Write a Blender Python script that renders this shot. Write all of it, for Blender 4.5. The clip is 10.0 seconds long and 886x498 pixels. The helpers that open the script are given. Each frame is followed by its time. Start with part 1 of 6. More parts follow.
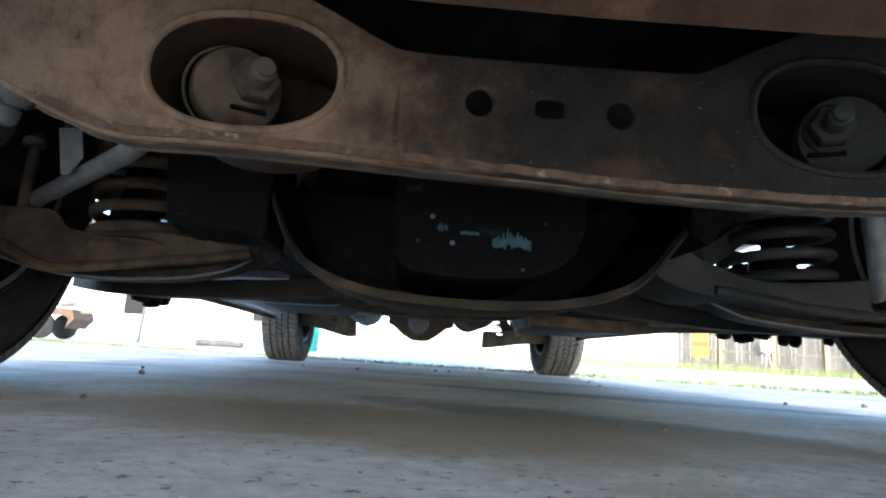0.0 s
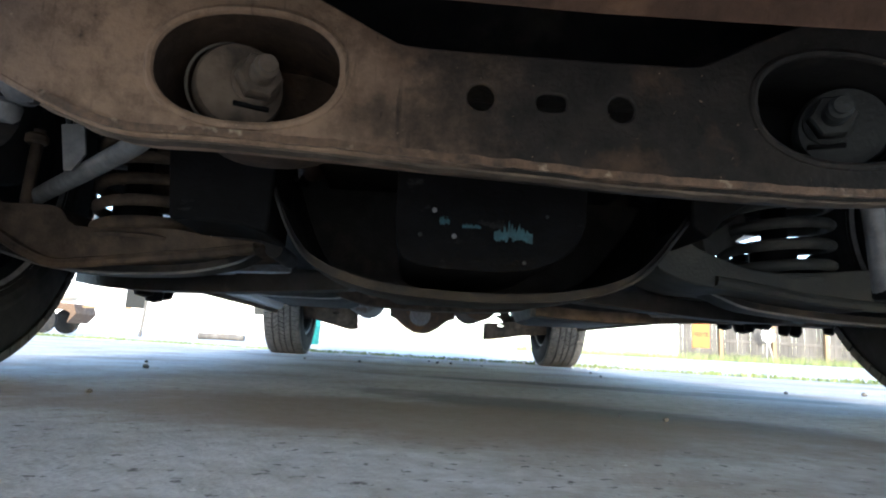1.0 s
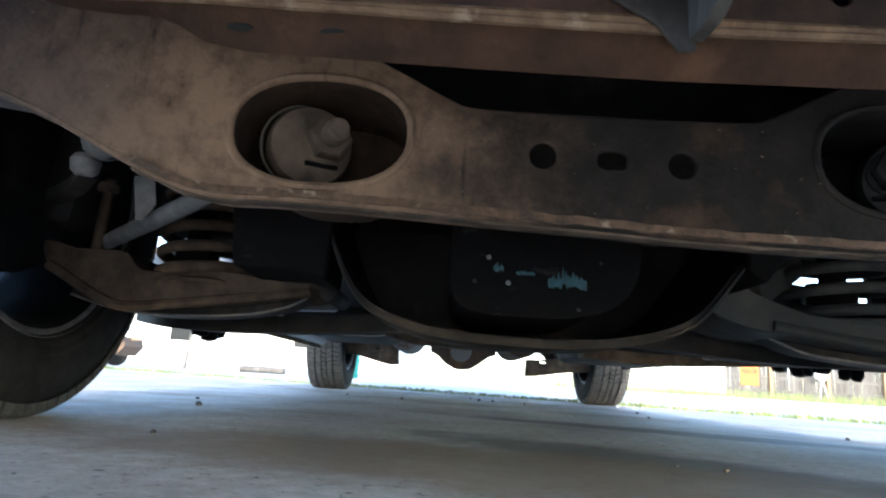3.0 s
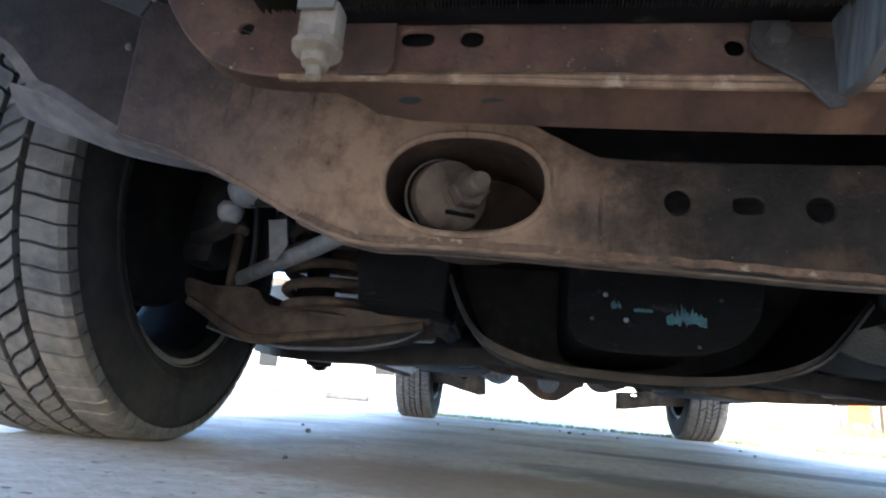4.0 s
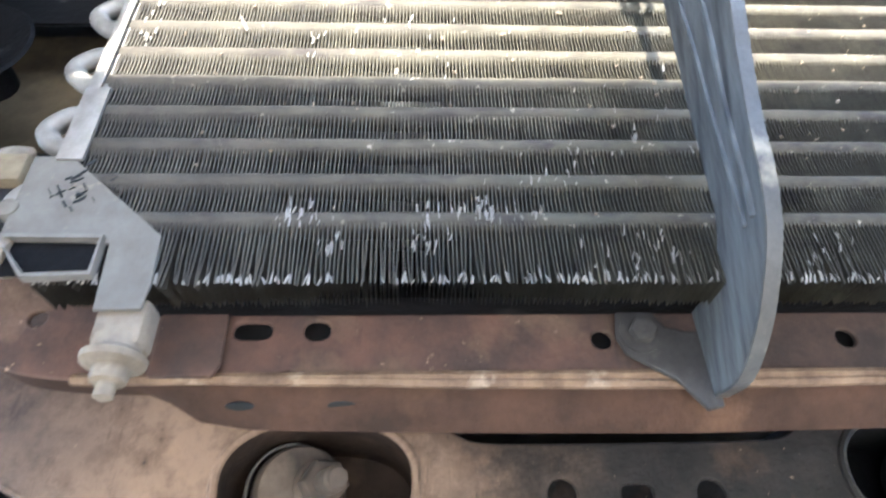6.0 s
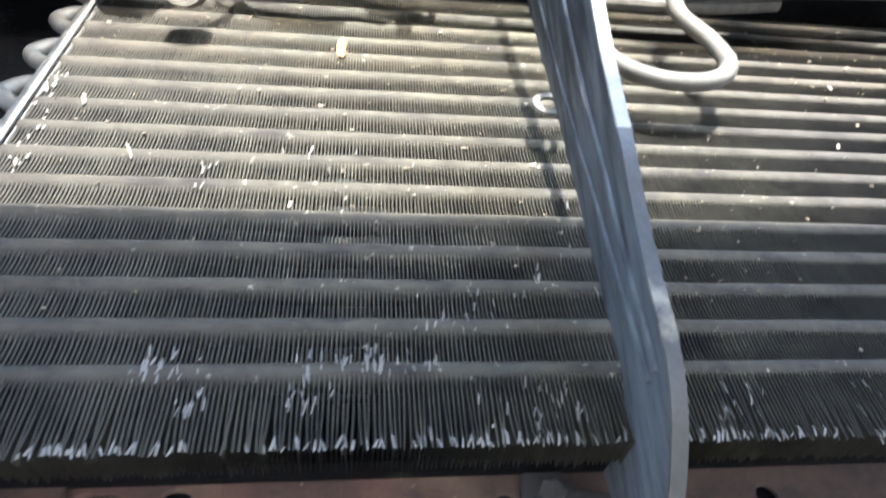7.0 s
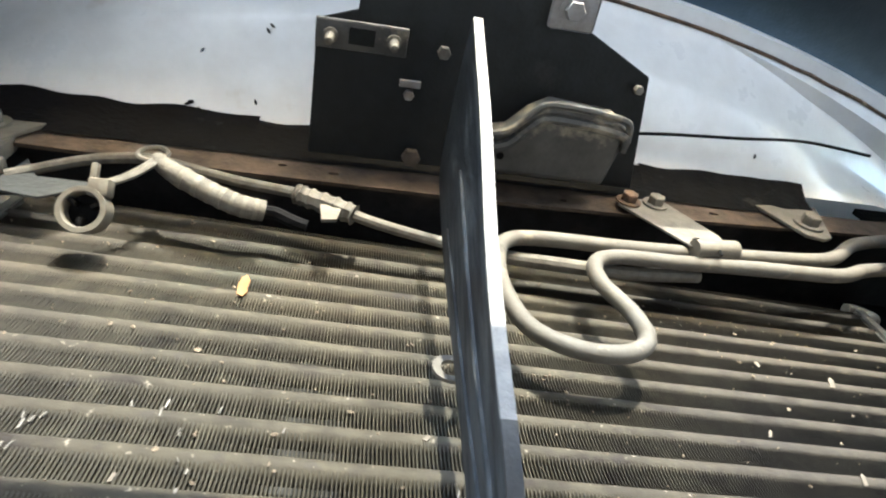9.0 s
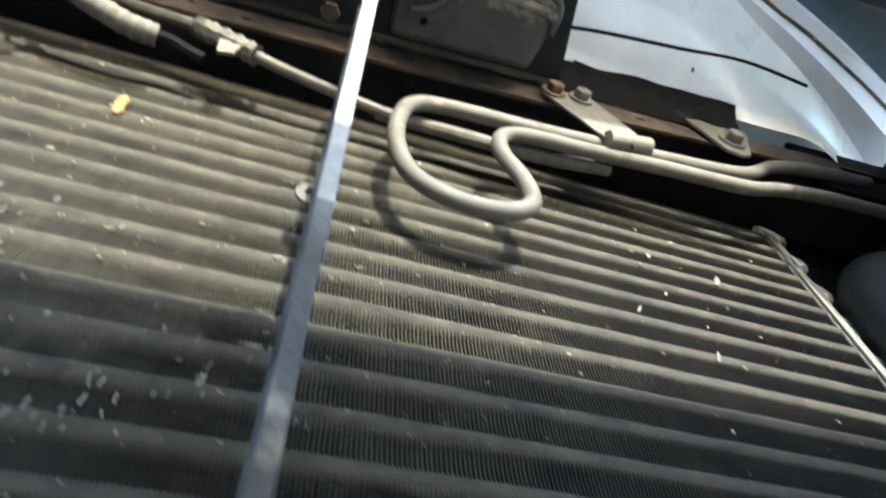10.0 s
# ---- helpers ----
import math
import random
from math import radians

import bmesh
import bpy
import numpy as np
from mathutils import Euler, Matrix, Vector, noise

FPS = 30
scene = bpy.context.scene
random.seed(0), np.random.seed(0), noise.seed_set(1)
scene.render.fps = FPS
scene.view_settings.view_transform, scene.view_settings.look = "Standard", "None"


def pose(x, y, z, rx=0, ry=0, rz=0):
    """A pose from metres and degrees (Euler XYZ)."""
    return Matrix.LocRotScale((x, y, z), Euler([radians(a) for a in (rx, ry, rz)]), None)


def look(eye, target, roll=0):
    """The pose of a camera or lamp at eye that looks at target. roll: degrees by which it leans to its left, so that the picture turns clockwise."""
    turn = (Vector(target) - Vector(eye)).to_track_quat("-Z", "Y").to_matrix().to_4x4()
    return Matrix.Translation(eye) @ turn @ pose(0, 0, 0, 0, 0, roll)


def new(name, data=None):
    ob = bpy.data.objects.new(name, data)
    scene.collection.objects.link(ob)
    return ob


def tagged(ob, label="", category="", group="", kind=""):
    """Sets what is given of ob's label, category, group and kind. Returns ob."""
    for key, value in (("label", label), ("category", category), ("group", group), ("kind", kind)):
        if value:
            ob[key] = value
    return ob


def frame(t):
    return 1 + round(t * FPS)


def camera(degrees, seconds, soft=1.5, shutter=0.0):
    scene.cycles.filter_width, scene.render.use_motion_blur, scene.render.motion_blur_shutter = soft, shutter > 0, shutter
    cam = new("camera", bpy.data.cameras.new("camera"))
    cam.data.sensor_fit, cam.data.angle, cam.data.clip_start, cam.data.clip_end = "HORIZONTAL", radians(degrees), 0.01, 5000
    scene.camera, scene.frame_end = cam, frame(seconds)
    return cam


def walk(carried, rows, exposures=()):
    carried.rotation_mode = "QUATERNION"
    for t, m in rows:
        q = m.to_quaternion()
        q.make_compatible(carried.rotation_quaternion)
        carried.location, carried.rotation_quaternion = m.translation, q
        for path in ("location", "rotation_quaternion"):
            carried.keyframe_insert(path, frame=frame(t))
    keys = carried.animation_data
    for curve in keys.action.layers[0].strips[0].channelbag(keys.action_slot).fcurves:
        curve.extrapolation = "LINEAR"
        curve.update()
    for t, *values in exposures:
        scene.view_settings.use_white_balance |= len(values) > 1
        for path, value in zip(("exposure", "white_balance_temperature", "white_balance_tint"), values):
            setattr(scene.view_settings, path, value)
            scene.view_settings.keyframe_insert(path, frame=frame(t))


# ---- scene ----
cam = camera(71.7, 10.0, 2.0, 0.4)
PATH = [
    (0, (-0.094, 0.227, 0.078), (0.0, 2.195, 0.422), 3.3),
    (0.5, (-0.094, 0.226, 0.078), (-0.002, 2.198, 0.4), 3.2),
    (1, (-0.096, 0.223, 0.079), (-0.002, 2.195, 0.397), 2.9),
    (1.5, (-0.1, 0.221, 0.079), (-0.03, 2.194, 0.397), 3.0),
    (2, (-0.104, 0.215, 0.078), (-0.064, 2.187, 0.414), 3.5),
    (3.3, (-0.133, 0.201, 0.094), (-0.233, 2.147, 0.544), 3.9),
    (3.5, (-0.148, 0.19, 0.093), (-0.31, 2.128, 0.563), 4.4),
    (4, (-0.166, 0.169, 0.094), (-0.454, 2.087, 0.581), 4.7),
    (4.5, (-0.172, 0.159, 0.107), (-0.49, 2.032, 0.731), 4.1),
    (5, (-0.171, 0.171, 0.131), (-0.377, 1.996, 0.924), 2.7),
    (5.5, (-0.161, 0.19, 0.145), (-0.233, 1.941, 1.109), 1.3),
    (5.7, (-0.157, 0.197, 0.157), (-0.168, 1.916, 1.178), 0.2),
    (6.8, (-0.134, 0.21, 0.2), (0.111, 1.701, 1.511), -5.5),
    (7, (-0.123, 0.212, 0.206), (0.138, 1.649, 1.572), -6.1),
    (7.5, (-0.108, 0.207, 0.224), (0.178, 1.477, 1.743), -7.1),
    (8, (-0.101, 0.202, 0.241), (0.168, 1.239, 1.93), -7.8),
    (8.5, (-0.091, 0.201, 0.252), (0.187, 1.115, 2.009), -8.4),
    (9, (-0.071, 0.21, 0.258), (0.247, 1.071, 2.035), -9.9),
    (9.5, (-0.041, 0.225, 0.25), (0.314, 1.134, 1.996), -8.7),
    (10, (0.007, 0.261, 0.23), (0.447, 1.25, 1.912), -6.8),
]
EXPOSURES = [(0.0, 2.8, 5600, 8), (2.2, 2.68, 5600, 8), (4.0, 3.33, 5400, 12), (4.5, 3.72, 5500, 15), (5.0, 4.38, 5500, 15), (5.5, 4.88, 5550, 11), (7.0, 4.2, 5150, 10), (8.0, 3.38, 5450, 8), (9.0, 3.4, 5500, 6), (10.0, 3.3, 5350, 4)]
walk(cam, [(t, look(eye, target, roll)) for t, eye, target, roll in PATH], EXPOSURES)


# ---- light ----
SUN_AZ, SUN_EL = radians(3), radians(17)      # the sun stands ahead of the truck, a little to its right
sun_from = Vector((math.sin(SUN_AZ) * math.cos(SUN_EL), -math.cos(SUN_AZ) * math.cos(SUN_EL), math.sin(SUN_EL)))
world = bpy.data.worlds.new("world")
scene.world = world
world.use_nodes = True
wn = world.node_tree.nodes
sky = wn.new("ShaderNodeTexSky")
sky.sky_type, sky.sun_disc = "NISHITA", False
sky.sun_elevation, sky.sun_rotation = SUN_EL, math.pi - SUN_AZ
world.node_tree.links.new(sky.outputs[0], wn["Background"].inputs[0])
wn["Background"].inputs[1].default_value = 0.14
sun = new("sun", bpy.data.lights.new("sun", "SUN"))
sun.data.energy, sun.data.angle, sun.data.color = 1.5, radians(0.55), (1.0, 0.86, 0.64)
sun.matrix_world = look(sun_from * 30, (0, 0, 0))


# ---- materials ----
def material(name, base, rough=0.6, metal=0.0, second=None, scale=20.0, amount=0.5, third=None, third_scale=3.0, third_edge=(0.55, 0.7), bump=0.2, bump_scale=None, vary=0.0, stretch=(1, 1, 1), spec=0.5, coat=0.0):
    """A surface with grain (second) and larger stains (third), both by noise in metres, and a fine relief."""
    m = bpy.data.materials.new(name)
    m.use_nodes = True
    n, l = m.node_tree.nodes, m.node_tree.links
    b = n["Principled BSDF"]
    co = n.new("ShaderNodeTexCoord")
    mp = n.new("ShaderNodeMapping")
    mp.inputs["Scale"].default_value = stretch
    geo = n.new("ShaderNodeNewGeometry")
    l.new(geo.outputs["Position"], mp.inputs["Vector"])
    t1 = n.new("ShaderNodeTexNoise")
    t1.inputs["Scale"].default_value, t1.inputs["Detail"].default_value, t1.inputs["Roughness"].default_value = scale, 8, 0.65
    l.new(mp.outputs[0], t1.inputs["Vector"])
    mix = n.new("ShaderNodeMix")
    mix.data_type = "RGBA"
    mix.inputs[6].default_value = (*base, 1)
    mix.inputs[7].default_value = (*(second or [c * 0.6 for c in base]), 1)
    r1 = n.new("ShaderNodeMapRange")
    r1.inputs[1].default_value, r1.inputs[2].default_value, r1.inputs[4].default_value = 0.35, 0.65, amount * 2
    l.new(t1.outputs[0], r1.inputs[0])
    l.new(r1.outputs[0], mix.inputs[0])
    colour = mix.outputs[2]
    if third:
        t2 = n.new("ShaderNodeTexNoise")
        t2.inputs["Scale"].default_value, t2.inputs["Detail"].default_value, t2.inputs["Roughness"].default_value = third_scale, 6, 0.6
        l.new(mp.outputs[0], t2.inputs["Vector"])
        r2 = n.new("ShaderNodeMapRange")
        r2.inputs[1].default_value, r2.inputs[2].default_value = third_edge
        l.new(t2.outputs[0], r2.inputs[0])
        mix2 = n.new("ShaderNodeMix")
        mix2.data_type = "RGBA"
        mix2.inputs[7].default_value = (*third, 1)
        l.new(r2.outputs[0], mix2.inputs[0])
        l.new(colour, mix2.inputs[6])
        colour = mix2.outputs[2]
    if vary:
        info = n.new("ShaderNodeObjectInfo")
        hsv = n.new("ShaderNodeHueSaturation")
        r3 = n.new("ShaderNodeMapRange")
        r3.inputs[3].default_value, r3.inputs[4].default_value = 1 - vary, 1 + vary
        l.new(info.outputs["Random"], r3.inputs[0])
        l.new(r3.outputs[0], hsv.inputs["Value"])
        l.new(colour, hsv.inputs["Color"])
        colour = hsv.outputs[0]
    l.new(colour, b.inputs["Base Color"])
    rr = n.new("ShaderNodeMapRange")
    rr.inputs[3].default_value, rr.inputs[4].default_value = max(rough - 0.15, 0.04), min(rough + 0.12, 1)
    l.new(t1.outputs[0], rr.inputs[0])
    l.new(rr.outputs[0], b.inputs["Roughness"])
    b.inputs["Metallic"].default_value = metal
    b.inputs["Specular IOR Level"].default_value = spec
    b.inputs["Coat Weight"].default_value = coat
    if bump:
        tb = n.new("ShaderNodeTexNoise")
        tb.inputs["Scale"].default_value, tb.inputs["Detail"].default_value = bump_scale or scale * 4, 5
        l.new(mp.outputs[0], tb.inputs["Vector"])
        bp = n.new("ShaderNodeBump")
        bp.inputs["Strength"].default_value, bp.inputs["Distance"].default_value = bump, 0.002
        l.new(tb.outputs[0], bp.inputs["Height"])
        l.new(bp.outputs[0], b.inputs["Normal"])
    return m


RUST = material("rusty_steel", (0.135, 0.088, 0.062), 0.72, 0.0, (0.085, 0.062, 0.050), 45, 0.5, (0.20, 0.115, 0.062), 9, (0.52, 0.72), 0.35, 300, spec=0.25)
MEMBER = material("shaded_undercoat_steel", (0.026, 0.022, 0.020), 0.62, 0.0, (0.013, 0.012, 0.0115), 38, 0.5, (0.075, 0.048, 0.032), 13, (0.54, 0.68), 0.55, 240, spec=0.15)
RUST_RED = material("red_rust_steel", (0.1053, 0.0585, 0.04368), 0.75, 0.0, (0.0507, 0.0351, 0.02964), 30, 0.5, (0.156, 0.1053, 0.0702), 12, (0.56, 0.72), 0.3, 300, spec=0.25)
RUST_EDGE = material("flaking_rust_edge", (0.155, 0.095, 0.058), 0.85, 0.0, (0.055, 0.038, 0.028), 75, 0.5, (0.30, 0.235, 0.165), 38, (0.60, 0.68), 0.8, 260)
DARK = material("dark_greasy_steel", (0.020, 0.020, 0.021), 0.6, 0.0, (0.009, 0.009, 0.010), 25, 0.5, (0.06, 0.052, 0.045), 8, (0.55, 0.75), 0.3, 200, spec=0.16)
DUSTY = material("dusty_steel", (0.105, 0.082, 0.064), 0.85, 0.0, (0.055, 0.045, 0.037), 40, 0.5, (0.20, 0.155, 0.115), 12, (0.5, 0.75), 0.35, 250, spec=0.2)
GREY_METAL = material("bare_grey_steel", (0.33, 0.33, 0.34), 0.5, 0.3, (0.22, 0.21, 0.21), 60, 0.5, (0.16, 0.12, 0.09), 18, (0.58, 0.7), 0.2, 300)
BRACE = material("black_painted_brace", (0.022, 0.024, 0.028), 0.5, 0.0, (0.013, 0.014, 0.016), 26, 0.5, (0.07, 0.075, 0.08), 18, (0.60, 0.68), 0.3, 280, stretch=(1, 1, 0.3), spec=0.15)
PALE_EDGE = material("pale_lit_edge", (0.32, 0.308, 0.284), 0.5, 0.0, (0.2, 0.196, 0.188), 60, 0.5, (0.08, 0.084, 0.092), 26, (0.6, 0.68), 0.3, 280)
ALU = material("dusty_aluminium", (0.2356, 0.2263, 0.2077), 0.55, 0.35, (0.1674, 0.155, 0.1364), 70, 0.5, (0.1116, 0.093, 0.0713), 24, (0.6, 0.75), 0.25, 300)
ALU_WHITE = material("pale_aluminium", (0.1152, 0.1064, 0.09116), 0.7, 0.0, (0.0872, 0.07848, 0.06484), 45, 0.5, (0.05583, 0.05058, 0.04205), 26, (0.62, 0.7), 0.2, 300)
FIN = material("dirty_fin_aluminium", (0.04616, 0.04112, 0.02794), 0.75, 0.0, (0.02453, 0.02164, 0.0146), 30, 0.5, (0.07574, 0.06924, 0.04824), 16, (0.56, 0.72), 0.1, 400, vary=0.20, spec=0.3)
TUBE = material("dirty_condenser_tube", (0.05741, 0.04931, 0.03179), 0.85, 0.0, (0.0265, 0.02282, 0.01523), 42, 0.5, (0.0824, 0.07213, 0.0477), 15, (0.55, 0.75), 0.3, 300)
WHITE = material("white_car_paint", (0.80, 0.81, 0.82), 0.32, 0.0, (0.66, 0.66, 0.66), 14, 0.4, (0.52, 0.48, 0.42), 9, (0.66, 0.8), 0.06, 60, coat=0.3)
BLACK = material("black_painted_steel", (0.010, 0.012, 0.013), 0.5, 0.0, (0.006, 0.007, 0.008), 40, 0.5, (0.028, 0.028, 0.026), 14, (0.62, 0.8), 0.2, 250, spec=0.22)
# tan patches stand for dust and for painted sheen on the cover's bumps
COVER = material("dusty_sheen_black", (0.07875, 0.07875, 0.07525), 0.4, 0.0, (0.042, 0.042, 0.042), 30, 0.5, (0.2975, 0.2625, 0.2013), 22, (0.54, 0.68), 0.2, 250, spec=0.4)
# rubber; also the black of sheets that stand in for shade
SEAL = material("black_rubber_and_shade", (0.004, 0.004, 0.0045), 0.75, 0.0, (0.007, 0.007, 0.008), 40, 0.5, (0.040, 0.040, 0.040), 34, (0.62, 0.74), 0.6, 200, stretch=(0.6, 1, 1), spec=0.06)
RUBBER = material("dusty_tyre_rubber", (0.024, 0.024, 0.025), 0.9, 0.0, (0.015, 0.015, 0.016), 35, 0.5, (0.042, 0.039, 0.036), 10, (0.5, 0.8), 0.3, 300, spec=0.2)
TREAD = material("worn_tyre_tread", (0.1062, 0.102, 0.0969), 0.92, 0.0, (0.0561, 0.05525, 0.05525), 45, 0.5, (0.1232, 0.1173, 0.1105), 12, (0.5, 0.8), 0.35, 300, spec=0.2)
RIM = material("cast_aluminium_rim", (0.42, 0.42, 0.43), 0.4, 0.6, (0.28, 0.28, 0.29), 40, 0.5, (0.07, 0.065, 0.06), 9, (0.5, 0.7), 0.15, 200)
BLUE_PAINT = material("blue_paint_scrape", (0.03, 0.108, 0.135), 0.6, 0.0, (0.012, 0.042, 0.054), 120, 0.5, None, 3, (0.5, 0.7), 0.3, 400)
WRAP = material("taped_loom", (0.1312, 0.1207, 0.1012), 0.8, 0.0, (0.07347, 0.0656, 0.05448), 70, 0.5, (0.09448, 0.08136, 0.06227), 30, (0.6, 0.75), 0.4, 350)
CREAM = material("cream_plastic", (0.1395, 0.1268, 0.1013), 0.65, 0.0, (0.1014, 0.08876, 0.07034), 60, 0.5, (0.08455, 0.06763, 0.04963), 30, (0.6, 0.75), 0.25, 300)
CONCRETE = material("worn_concrete", (0.53, 0.522, 0.507), 0.72, 0.0, (0.37, 0.35, 0.32), 42, 0.5, (0.22, 0.19, 0.155), 1.7, (0.47, 0.68), 0.7, 170, spec=0.35)
GRASS = material("dry_grass", (0.16, 0.22, 0.06), 0.9, 0.0, (0.26, 0.25, 0.11), 6, 0.5, (0.08, 0.13, 0.035), 1.2, (0.5, 0.7), 0.6, 80)
GRAVEL = material("pale_gravel", (0.50, 0.48, 0.45), 0.95, 0.0, (0.34, 0.32, 0.30), 30, 0.5, (0.58, 0.56, 0.52), 3, (0.5, 0.7), 0.9, 90, vary=0.2)
FENCE = material("weathered_fence_board", (0.120, 0.111, 0.102), 0.9, 0.0, (0.066, 0.060, 0.054), 9, 0.5, (0.156, 0.141, 0.126), 2, (0.5, 0.7), 0.5, 60, vary=0.15, stretch=(0.600, 0.600, 0.072))
POST = material("tan_fence_post", (0.33, 0.22, 0.12), 0.85, 0.0, (0.24, 0.16, 0.09), 9, 0.5, None, 3, (0.5, 0.7), 0.4, 60, stretch=(1, 1, 0.15))
ORANGE = material("orange_sign_paint", (0.416, 0.120, 0.010), 0.5, 0.0, (0.360, 0.096, 0.010), 5, 0.4, None, 3, (0.5, 0.7), 0.05)
INK = material("dark_sign_lettering", (0.03, 0.008, 0.006), 0.6)
SIDING = material("white_siding", (0.72, 0.71, 0.69), 0.7, 0.0, (0.64, 0.63, 0.60), 6, 0.4, None, 3, (0.5, 0.7), 0.1)



def dust_shade_coat(m, colour, blotch, x0, x1, spread):
    """A tint along x that fades in blotches: dust, and shade painted onto darker ends."""
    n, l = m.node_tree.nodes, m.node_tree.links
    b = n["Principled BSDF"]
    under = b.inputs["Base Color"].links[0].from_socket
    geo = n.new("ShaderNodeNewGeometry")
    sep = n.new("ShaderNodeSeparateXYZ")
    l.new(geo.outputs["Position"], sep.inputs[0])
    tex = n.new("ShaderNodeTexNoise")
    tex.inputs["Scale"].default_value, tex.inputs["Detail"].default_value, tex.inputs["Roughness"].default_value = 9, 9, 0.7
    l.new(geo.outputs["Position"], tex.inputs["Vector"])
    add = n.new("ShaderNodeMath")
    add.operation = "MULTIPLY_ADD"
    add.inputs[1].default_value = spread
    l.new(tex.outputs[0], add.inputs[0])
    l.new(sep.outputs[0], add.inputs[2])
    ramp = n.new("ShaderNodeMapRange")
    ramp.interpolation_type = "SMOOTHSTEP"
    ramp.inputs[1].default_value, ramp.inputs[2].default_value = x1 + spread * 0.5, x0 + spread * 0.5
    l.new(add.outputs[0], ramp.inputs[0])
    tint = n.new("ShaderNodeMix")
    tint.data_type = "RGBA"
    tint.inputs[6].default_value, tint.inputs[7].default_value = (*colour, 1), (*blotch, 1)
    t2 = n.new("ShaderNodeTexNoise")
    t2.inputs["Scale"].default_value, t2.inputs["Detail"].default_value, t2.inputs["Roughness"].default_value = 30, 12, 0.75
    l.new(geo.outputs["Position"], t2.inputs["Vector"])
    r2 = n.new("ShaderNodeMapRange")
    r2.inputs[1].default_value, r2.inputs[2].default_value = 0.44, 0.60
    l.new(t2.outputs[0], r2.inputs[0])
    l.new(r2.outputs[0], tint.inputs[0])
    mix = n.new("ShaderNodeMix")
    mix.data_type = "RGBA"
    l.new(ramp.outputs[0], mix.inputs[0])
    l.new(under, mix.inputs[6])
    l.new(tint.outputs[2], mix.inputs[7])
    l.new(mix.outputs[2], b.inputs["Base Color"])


def stain_coat(m, colour, scale, stretch, edge, detail=8):
    """Spilled or trodden-in stains over a surface."""
    n, l = m.node_tree.nodes, m.node_tree.links
    b = n["Principled BSDF"]
    under = b.inputs["Base Color"].links[0].from_socket
    geo = n.new("ShaderNodeNewGeometry")
    mp = n.new("ShaderNodeMapping")
    mp.inputs["Scale"].default_value = stretch
    l.new(geo.outputs["Position"], mp.inputs["Vector"])
    tex = n.new("ShaderNodeTexNoise")
    tex.inputs["Scale"].default_value, tex.inputs["Detail"].default_value, tex.inputs["Roughness"].default_value = scale, detail, 0.62
    l.new(mp.outputs[0], tex.inputs["Vector"])
    r = n.new("ShaderNodeMapRange")
    r.inputs[1].default_value, r.inputs[2].default_value = edge
    l.new(tex.outputs[0], r.inputs[0])
    mix = n.new("ShaderNodeMix")
    mix.data_type = "RGBA"
    mix.inputs[7].default_value = (*colour, 1)
    l.new(r.outputs[0], mix.inputs[0])
    l.new(under, mix.inputs[6])
    l.new(mix.outputs[2], b.inputs["Base Color"])


def streak(m, colour, centre, size, turn):
    """One long streak with ragged edges, at a given centre, size and turn."""
    n, l = m.node_tree.nodes, m.node_tree.links
    b = n["Principled BSDF"]
    under = b.inputs["Base Color"].links[0].from_socket
    geo = n.new("ShaderNodeNewGeometry")
    mp = n.new("ShaderNodeMapping")
    mp.vector_type = "TEXTURE"
    mp.inputs["Location"].default_value = (*centre, 0)
    mp.inputs["Rotation"].default_value = (0, 0, radians(turn))
    mp.inputs["Scale"].default_value = (*size, 1)
    l.new(geo.outputs["Position"], mp.inputs["Vector"])
    ball = n.new("ShaderNodeTexGradient")
    ball.gradient_type = "SPHERICAL"
    l.new(mp.outputs[0], ball.inputs["Vector"])
    tex = n.new("ShaderNodeTexNoise")
    tex.inputs["Scale"].default_value, tex.inputs["Detail"].default_value, tex.inputs["Roughness"].default_value = 9, 10, 0.7
    l.new(geo.outputs["Position"], tex.inputs["Vector"])
    add = n.new("ShaderNodeMath")
    add.operation = "MULTIPLY_ADD"
    add.inputs[1].default_value = 0.9
    l.new(tex.outputs[0], add.inputs[0])
    l.new(ball.outputs[1], add.inputs[2])
    r = n.new("ShaderNodeMapRange")
    r.interpolation_type = "SMOOTHSTEP"
    r.inputs[1].default_value, r.inputs[2].default_value, r.inputs[4].default_value = 0.50, 1.05, 0.85
    l.new(add.outputs[0], r.inputs[0])
    gate = n.new("ShaderNodeMath")
    gate.operation = "MULTIPLY"
    edge = n.new("ShaderNodeMapRange")
    edge.inputs[2].default_value = 0.3
    l.new(ball.outputs[1], edge.inputs[0])
    l.new(r.outputs[0], gate.inputs[0])
    l.new(edge.outputs[0], gate.inputs[1])
    mix = n.new("ShaderNodeMix")
    mix.data_type = "RGBA"
    mix.inputs[7].default_value = (*colour, 1)
    l.new(gate.outputs[0], mix.inputs[0])
    l.new(under, mix.inputs[6])
    l.new(mix.outputs[2], b.inputs["Base Color"])


stain_coat(CONCRETE, (0.26, 0.205, 0.15), 2.0, (0.85, 1.15, 1), (0.48, 0.72), 12)
stain_coat(CONCRETE, (0.11, 0.098, 0.088), 1.3, (0.75, 1.5, 1), (0.60, 0.74), 12)
stain_coat(CONCRETE, (0.10, 0.09, 0.08), 70, (1, 1, 1), (0.61, 0.68), 3)
stain_coat(CONCRETE, (0.58, 0.56, 0.53), 95, (1, 1, 1), (0.68, 0.74), 2)
# dust thins to the right, where the near-black base also holds shade
dust_shade_coat(MEMBER, (0.245, 0.166, 0.114), (0.145, 0.098, 0.068), -0.24, 0.0, 0.45)
# shade on the far left end, put into the colour
dust_shade_coat(MEMBER, (0.062, 0.049, 0.046), (0.040, 0.033, 0.033), -0.52, -0.30, 0.22)
